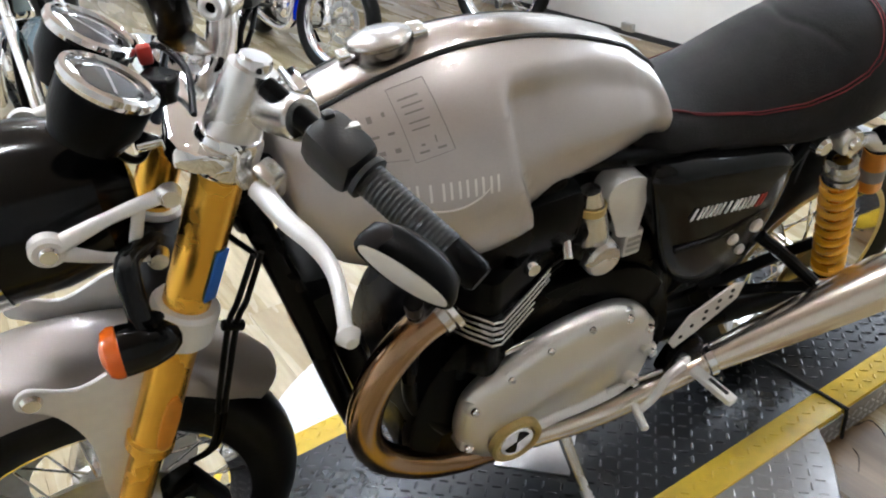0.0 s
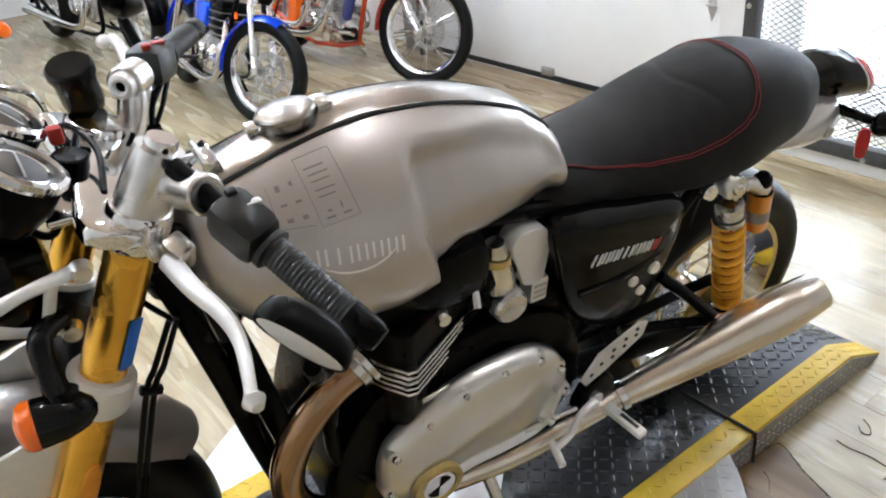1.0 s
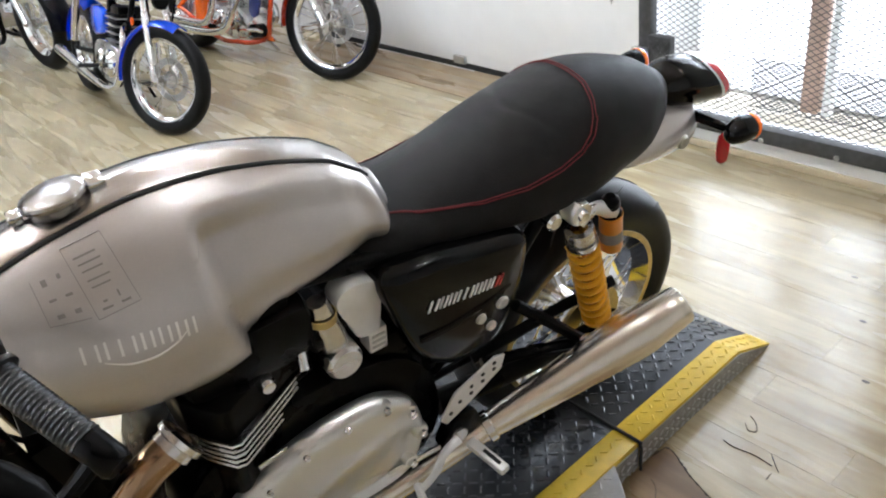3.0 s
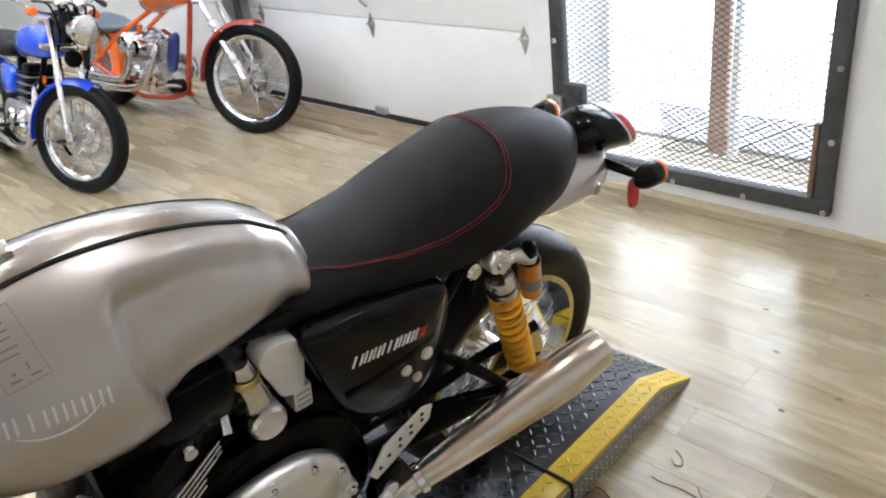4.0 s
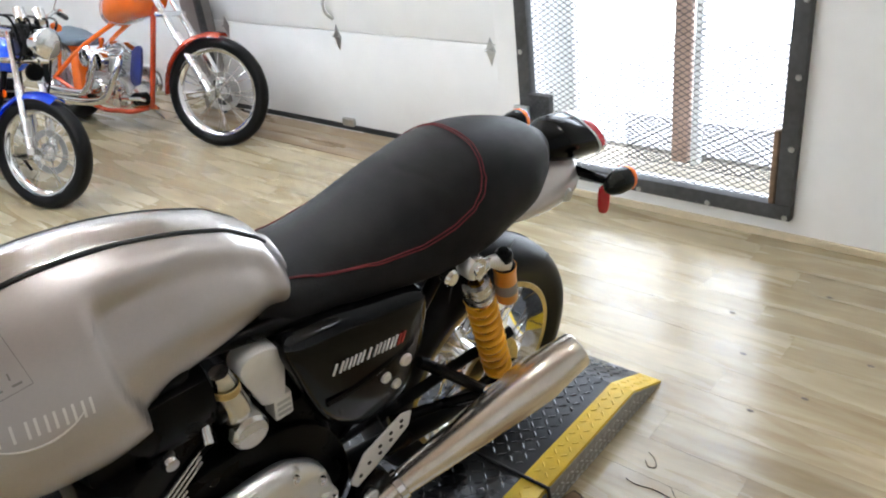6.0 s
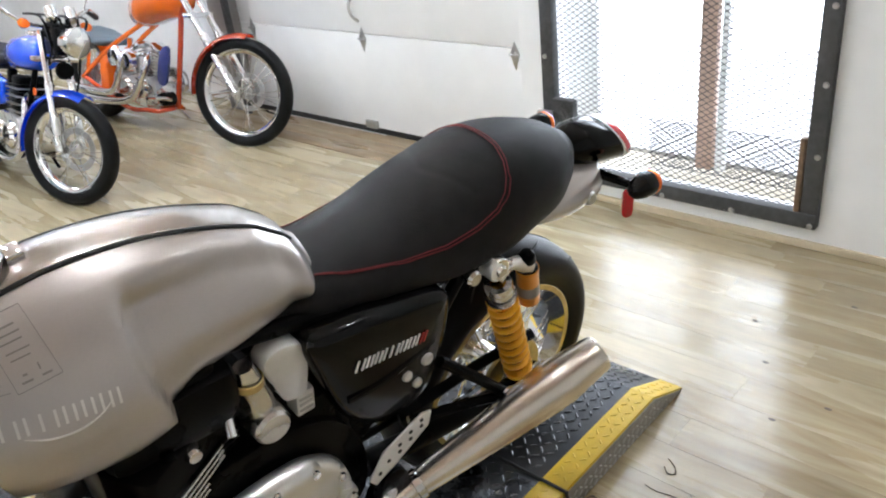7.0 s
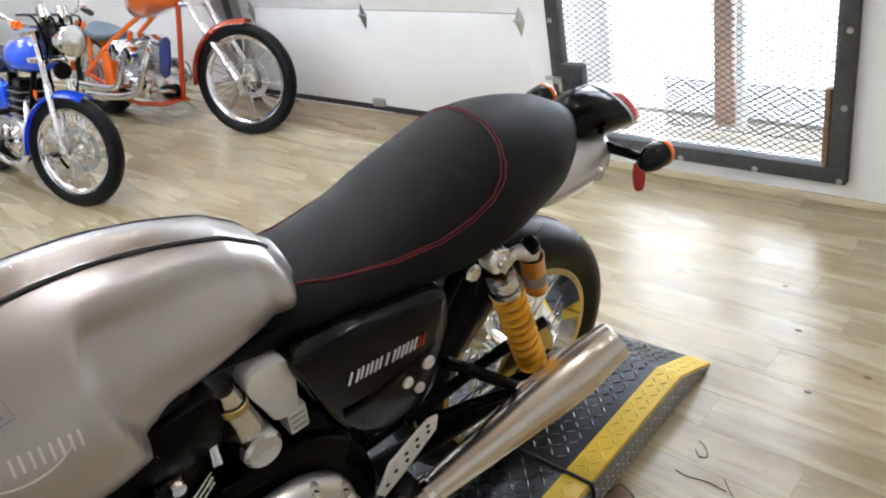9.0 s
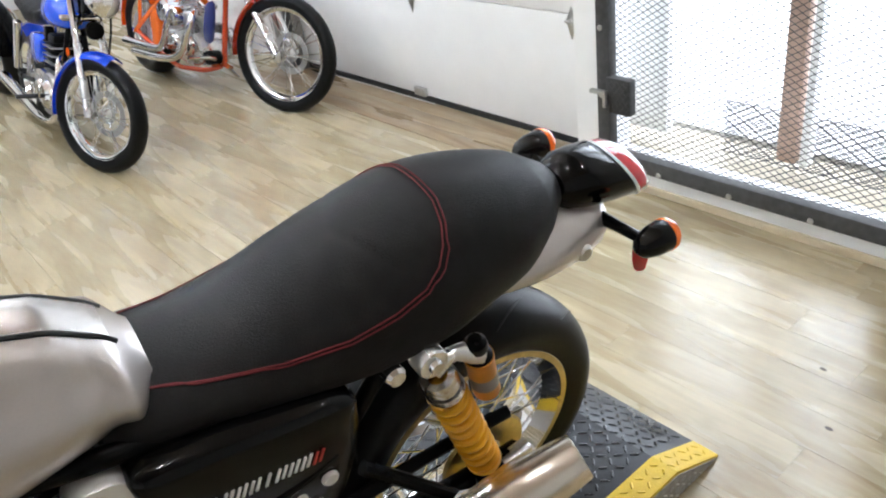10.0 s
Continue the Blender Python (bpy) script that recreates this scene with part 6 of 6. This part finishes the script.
def chopper():
    b = empty("motorcycle", CHOP_AT, "orange rigid chopper with long chrome fork and wire wheels", "motorcycle")
    FWH = pose(0, 0, 0.335) @ pose(0, 0, 0, 0, 0, STEER)
    wheel("front_wheel", b, FWH, 0.335, 0.082, 0.272, 36, 0.035, disc=0.12, disc_y=-0.05, rim_w=0.62)
    wheel("rear_wheel", b, pose(1.70, 0, 0.31), 0.31, 0.19, 0.215, 36, 0.06, disc=0.13, disc_y=0.09)
    axle, top = Vector((0, 0, 0.335)), Vector((0.65, 0, 1.06))
    rot = Matrix.Rotation(radians(STEER), 3, "Z")
    d = (top - axle).normalized()
    for s in (-1, 1):
        o = rot @ Vector((0, s * 0.088, 0))
        leg = part("fork_leg", rod(top + o, axle + (top - axle) * 0.42 + o, 0.021, 18), CHROME, b)
        part("slider", rod(axle + (top - axle) * 0.46 + o, axle + o, 0.027, 18), ALLOY, leg, "satin fork slider")
        part("axle_cap", box((0.05, 0.03, 0.07), axle + o, 0.012), ALLOY, leg)
        part("axle_nut", lathe([(0, s * 0.022), (0.014, s * 0.022), (0.018, s * 0.006)], axle + o, "Y", 16), CHROME, leg)
    for k in (0.62, 0.80):
        part("yoke", box((0.07, 0.25, 0.035), axle + (top - axle) * k + Vector((0.02, 0, 0)), 0.01, Matrix.Rotation(radians(STEER), 4, "Z")), CHROME, b)
    fm = arc_fender(0, 0, 0.362, -5, 100, 0.058, 0.03)
    bmesh.ops.transform(fm, matrix=FWH, verts=fm.verts)
    part("front_fender", fm, REDTUBE, b, "dark orange front fender")
    part("rear_fender", arc_fender(1.70, 0.31, 0.335, 0, 165, 0.11, 0.04), ORANGEP, b, "orange rear fender")
    part("fuel_tank", oval_body([(0.58, 0.04, 0.90, 0.05), (0.61, 0.12, 0.89, 0.11), (0.72, 0.16, 0.88, 0.13), (0.88, 0.16, 0.84, 0.135), (1.02, 0.13, 0.80, 0.115), (1.10, 0.06, 0.78, 0.06)], 28, 0.85), ORANGEP, b, "orange fuel tank", 60)
    part("seat", oval_body([(1.36, 0.07, 0.575, 0.02), (1.42, 0.12, 0.57, 0.035), (1.52, 0.14, 0.565, 0.04), (1.64, 0.13, 0.60, 0.05), (1.70, 0.06, 0.635, 0.03)], 24, 0.8), material("grey saddle leather", (0.10, 0.13, 0.16), 0.5, 0, 0.2, 60), b, "blue-grey solo saddle", 60)
    for s in (-1, 1):
        part("frame_tube", tube([(0.725, s * 0.02, 0.17), (0.80, s * 0.09, 0.145), (0.92, s * 0.115, 0.14), (1.20, s * 0.115, 0.14), (1.70, s * 0.12, 0.30)], 0.017), REDTUBE if s > 0 else ORANGEP, b, "orange painted frame tube")
        part("frame_tube", tube([(0.62, s * 0.03, 0.86), (1.13, s * 0.07, 0.645), (1.42, s * 0.10, 0.50), (1.74, s * 0.12, 0.30)], 0.017), ORANGEP, b)
        part("fender_strut", rod((1.66, s * 0.12, 0.34), (1.60, s * 0.118, 0.60), 0.013), ORANGEP, b)
        part("foot_control", tube([(0.62, s * 0.12, 0.24), (0.58, s * 0.20, 0.26), (0.57, s * 0.32, 0.27)], 0.013, 10), CHROME, b)
        part("handlebar", tube([(0.80, s * 0.36, 1.24), (0.72, s * 0.24, 1.26), (0.66, s * 0.09, 1.10)], 0.013, 10), CHROME, b)
    part("seat_post", rod((1.30, 0, 0.18), (1.26, 0, 0.60), 0.017), ORANGEP, b)
    part("down_tube", tube([(0.585, 0, 0.97), (0.63, 0, 0.66), (0.725, 0, 0.17)], 0.018), REDTUBE, b)
    v_engine(b, 1.01, 0.29, 1.05)
    part("oil_tank", lathe([(0, -0.13), (0.06, -0.125), (0.08, -0.10), (0.08, 0.10), (0.06, 0.125), (0, 0.13)], (1.30, 0, 0.47), "Y", 28), CHROME, b, "round chrome oil tank")
    part("oil_tank_panel", box((0.13, 0.22, 0.28), (1.47, 0.0, 0.355), 0.03), ORANGEP, b)
    part("gearbox", box((0.18, 0.20, 0.16), (1.28, 0, 0.29), 0.03), ALLOY, b)
    part("primary_cover", slab(rounded([(0.82, 0.26), (0.84, 0.40), (1.02, 0.42), (1.26, 0.40), (1.28, 0.27), (1.10, 0.22)], 4), -0.155, -0.11, 0.012), CHROME, b)
    part("exhaust_pipe", tube([(0.92, 0.07, 0.50), (0.85, 0.13, 0.47), (0.88, 0.165, 0.36), (0.98, 0.175, 0.23), (1.20, 0.18, 0.18), (1.65, 0.18, 0.17)], [0.023, 0.023, 0.023, 0.024, 0.026, 0.034], 14), CHROME, b, "upswept chrome exhaust pipe")
    part("exhaust_pipe", tube([(1.05, 0.08, 0.50), (1.10, 0.15, 0.50), (1.12, 0.175, 0.40), (1.19, 0.18, 0.28), (1.32, 0.18, 0.23), (1.78, 0.18, 0.23)], [0.023, 0.023, 0.023, 0.024, 0.026, 0.034], 14), CHROME, b)
    part("front_filter", rod((0.74, 0.02, 0.23), (0.74, 0.11, 0.23), 0.045, 20), SATIN, b)
    part("horn_panel", slab(rounded([(0.70, 0.56), (0.80, 0.54), (0.86, 0.34), (0.76, 0.33)], 3), 0.04, 0.06, 0.005), material("navy panel", (0.02, 0.03, 0.16), 0.35), b, "dark blue panel")
    part("headlamp", lathe([(0, 0.09), (0.05, 0.08), (0.068, 0.03), (0.072, -0.01), (0.06, -0.02), (0, -0.03)], (0.42, 0, 1.06), "X", 26), CHROME, b)
    part("side_stand", rod((0.95, -0.115, 0.15), (0.93, -0.25, 0.012), 0.011), CHROME, b)
    return b


def cruiser(m, label, paint, near=True, bag=False):
    b = empty("motorcycle", m, label, "motorcycle")
    wheel("front_wheel", b, pose(0, 0, 0.325), 0.325, 0.13, 0.225, 24, 0.045, disc=0.14, disc_y=-0.06)
    wheel("rear_wheel", b, pose(1.62, 0, 0.325), 0.325, 0.16, 0.225, 24, 0.06)
    fork_pair(b, (0.38, 0, 1.0), (0, 0, 0.325), 0.10, 0.026, CHROME, CHROME, 0.5)
    part("front_fender", arc_fender(0, 0.325, 0.36, 20, 185, 0.085, 0.05), paint, b)
    part("rear_fender", arc_fender(1.62, 0.325, 0.36, -10, 140, 0.11, 0.06), paint, b)
    part("fuel_tank", oval_body([(0.40, 0.05, 0.86, 0.05), (0.46, 0.13, 0.86, 0.10), (0.62, 0.16, 0.855, 0.115), (0.82, 0.13, 0.82, 0.09), (0.95, 0.06, 0.79, 0.05)], 28, 0.85), paint, b, "", 60)
    part("seat", oval_body([(0.92, 0.10, 0.74, 0.03), (1.05, 0.16, 0.72, 0.05), (1.28, 0.17, 0.72, 0.06), (1.45, 0.13, 0.78, 0.06), (1.70, 0.10, 0.80, 0.04)], 24, 0.8), SEATM, b, "", 60)
    v_engine(b, 0.76, 0.36, 1.05, SATIN)
    lamp = part("headlamp", lathe([(0, 0.12), (0.06, 0.11), (0.09, 0.05), (0.098, 0.0), (0.10, -0.02), (0.092, -0.03)], (0.14, 0, 0.86), "X", 28), CHROME, b, "chrome headlamp")
    part("lamp_glass", lathe([(0.092, -0.026), (0.06, -0.05), (0, -0.055)], (0.14, 0, 0.86), "X", 28), ALLOY, lamp)
    for s in (-1, 1):
        part("indicator", lathe([(0, -0.045), (0.026, -0.036), (0.034, 0.0), (0.026, 0.03), (0, 0.036)], (0.20, s * 0.22, 0.80), "X", 20), ORANGE, b, "orange indicator lamp")
        part("indicator_bar", rod((0.20, 0, 0.80), (0.205, s * 0.20, 0.80), 0.010), CHROME, b)
        part("handlebar", tube([(0.62, s * 0.42, 1.08), (0.50, s * 0.34, 1.12), (0.42, s * 0.12, 1.06), (0.42, 0, 1.05)], 0.014, 10), CHROME, b)
        part("exhaust_pipe", tube([(0.72, s * 0.09, 0.50), (0.62, s * 0.15, 0.40), (0.68, s * 0.18, 0.22), (1.0, s * 0.19, 0.20), (1.75, s * 0.20, 0.26)], [0.022, 0.022, 0.024, 0.03, 0.042], 14), CHROME, b)
        part("frame_tube", tube([(0.42, s * 0.04, 0.82), (0.44, s * 0.10, 0.40), (0.52, s * 0.11, 0.16), (1.2, s * 0.11, 0.17), (1.62, s * 0.11, 0.325)], 0.017), SATIN, b)
        if bag:
            part("saddle_bag", oval_body([(1.36, 0.09, 0.52, 0.10), (1.40, 0.11, 0.52, 0.16), (1.62, 0.12, 0.52, 0.17), (1.82, 0.11, 0.53, 0.15), (1.86, 0.08, 0.54, 0.10)], 20, 0.6), PLASTIC, b, "black saddle bag").matrix_basis = Matrix.Translation((0, s * 0.26, 0))
    part("crash_bar", tube([(0.46, -0.12, 0.55), (0.40, -0.30, 0.48), (0.42, -0.32, 0.32), (0.50, -0.14, 0.20)], 0.014, 10), CHROME, b)
    part("side_stand", rod((0.86, -0.115, 0.18), (0.86, -0.27, 0.012), 0.011), SATIN, b)
    return b


STEER, BLUE_STEER = 22, 26
BLUE_AT = pose(0.262, 2.995, 0, 0, 0, 88) @ pose(0, 0, 0, 16, 0, 0) @ Matrix.Scale(0.888, 4)
CHOP_AT = pose(1.240, 2.858, 0, 0, 0, 93.5) @ pose(0, 0, 0, 12, 0, 0) @ Matrix.Scale(0.91, 4)
blue_bike()
chopper()
cruiser(pose(-1.10, 2.52, 0, 0, 0, 92) @ pose(0, 0, 0, 4, 0, 0), "pale blue cruiser motorcycle with chrome headlamp and black bags", PALEBLUE, bag=True)
cruiser(pose(0.33, 5.02, 0, 0, 0, 98) @ pose(0, 0, 0, 4, 0, 0), "black cruiser motorcycle with chrome fork and pipes", BLACK)
cruiser(pose(-0.75, 5.9, 0, 0, 0, 96) @ pose(0, 0, 0, 4, 0, 0), "black cruiser motorcycle parked in the far row", BLACK)


# ---- worn floor beside the ramp ----
TEAR = [(0.055, -0.176), (0.096, -0.186), (0.092, -0.215), (0.078, -0.240), (0.060, -0.275), (0.044, -0.315), (0.030, -0.360), (0.016, -0.402), (0.016, -0.440), (0.022, -0.475), (0.040, -0.522)]
rag = random.Random(3)
edge = [Vector((p.x + rag.uniform(-0.0014, 0.0014), p.y + rag.uniform(-0.0010, 0.0010), 0)) for p in smooth_path([(x, y, 0) for x, y in TEAR], 6)]
patch = part("bare_patch", slab([(p.x, p.y) for p in edge] + [(0.022, -0.500), (-0.008, -0.455), (-0.020, -0.425), (-0.034, -0.470), (-0.062, -0.545), (-0.10, -0.66), (-0.24, -0.66), (-0.22, -0.42), (-0.14, -0.28), (-0.05, -0.19), (-0.03, -0.176)], 0.0, 0.0012, 0.0, plane="xy"), BARE)
tagged(patch, "worn brown patch of bare subfloor in the vinyl floor", "floor patch", kind="structure")
LOOSE = [[(-0.020, -0.425), (-0.034, -0.470), (-0.062, -0.545), (-0.10, -0.66)], [(0.204, -0.270), (0.199, -0.300), (0.207, -0.345), (0.203, -0.392)], [(0.236, -0.372), (0.211, -0.396), (0.196, -0.412)], [(0.182, -0.402), (0.160, -0.402)],
         [(0.315, -0.274), (0.300, -0.298), (0.276, -0.312), (0.268, -0.296), (0.285, -0.279)], [(-0.005, -0.215), (-0.018, -0.238), (-0.055, -0.262)]]
for k, line in enumerate([edge] + [smooth_path([(x, y, 0) for x, y in q], 4) for q in LOOSE]):
    w = [0.0006 + 0.0040 * rag.random() * (1 if k == 0 else 0.3) for _ in line]
    w[0] = w[-1] = 0.0005
    b = bmesh.new()
    rows = []
    for i, p in enumerate(line):
        d = (line[min(i + 1, len(line) - 1)] - line[max(i - 1, 0)]).normalized()
        nrm = Vector((-d.y, d.x, 0))
        rows.append([(p - nrm * w[i]).to_tuple()[:2] + (0.0004,), (p - nrm * w[i] * 0.4).to_tuple()[:2] + (0.0030,), (p + nrm * w[i]).to_tuple()[:2] + (0.0004,)])
    rings(rows, closed=False, caps=False, bm=b)
    tagged(part("torn_edge", b, TORN), "dark ragged torn edge in the vinyl floor", "floor tear", kind="structure")
tagged(part("paper_scrap", box((0.030, 0.0035, 0.0016), (0.040, -0.447, 0.0032), 0.0005, Matrix.Rotation(radians(-62), 4, "Z")), WHITEP), "thin white paper scrap lying on the worn floor", "paper scrap")
for x, y in ((0.83, -0.31), (1.02, -0.20), (0.72, -0.52), (0.95, -0.62), (0.60, -0.42), (1.25, -0.42)):
    b = lathe([(0, 0.0012), (0.004, 0.0008), (0.006, 0.0)], (x, y, 0), "Z", 7)
    bmesh.ops.scale(b, vec=(1, 1.8, 1), space=Matrix.Translation((-x, -y, 0)), verts=b.verts)
    tagged(part("floor_chip", b, TORN), "small dark chip in the vinyl floor", "floor chip", kind="structure")

# ---- floor planks ----
PW, PL = 0.125, 1.22


def plank_mesh(mat):
    return mesh_of(box((PW - 0.0003, PL - 0.0003, 0.006), (0, 0, -0.003), 0.00015, seg=1), "plank", mat)


plank_a, plank_b = plank_mesh(PLANK), plank_mesh(WORN)
rng = random.Random(5)
for i in range(33):
    x = DX - 0.07 - i * PW
    off = rng.random() * PL
    for j in range(9):
        y = -2.2 + j * PL - off
        if y - PL / 2 < Y0:
            continue
        worn = -0.20 < x < 0.75 and -1.6 < y < 0.2
        mesh_object("plank", plank_b if worn else plank_a, floor, Matrix.Translation((x, y, 0)))

# the floor behind the camera, joined
rest = bmesh.new()
for i in range(33, 48):
    x = DX - 0.07 - i * PW
    off = rng.random() * PL
    for j in range(9):
        y = -2.2 + j * PL - off
        if y - PL / 2 > Y0:
            bmesh.ops.create_cube(rest, size=1, matrix=Matrix.Translation((x, y, -0.003)) @ Matrix.Diagonal((PW - 0.0005, PL - 0.0004, 0.006, 1)))
part("planks", rest, PLANK, floor)["kind"] = "stuff"
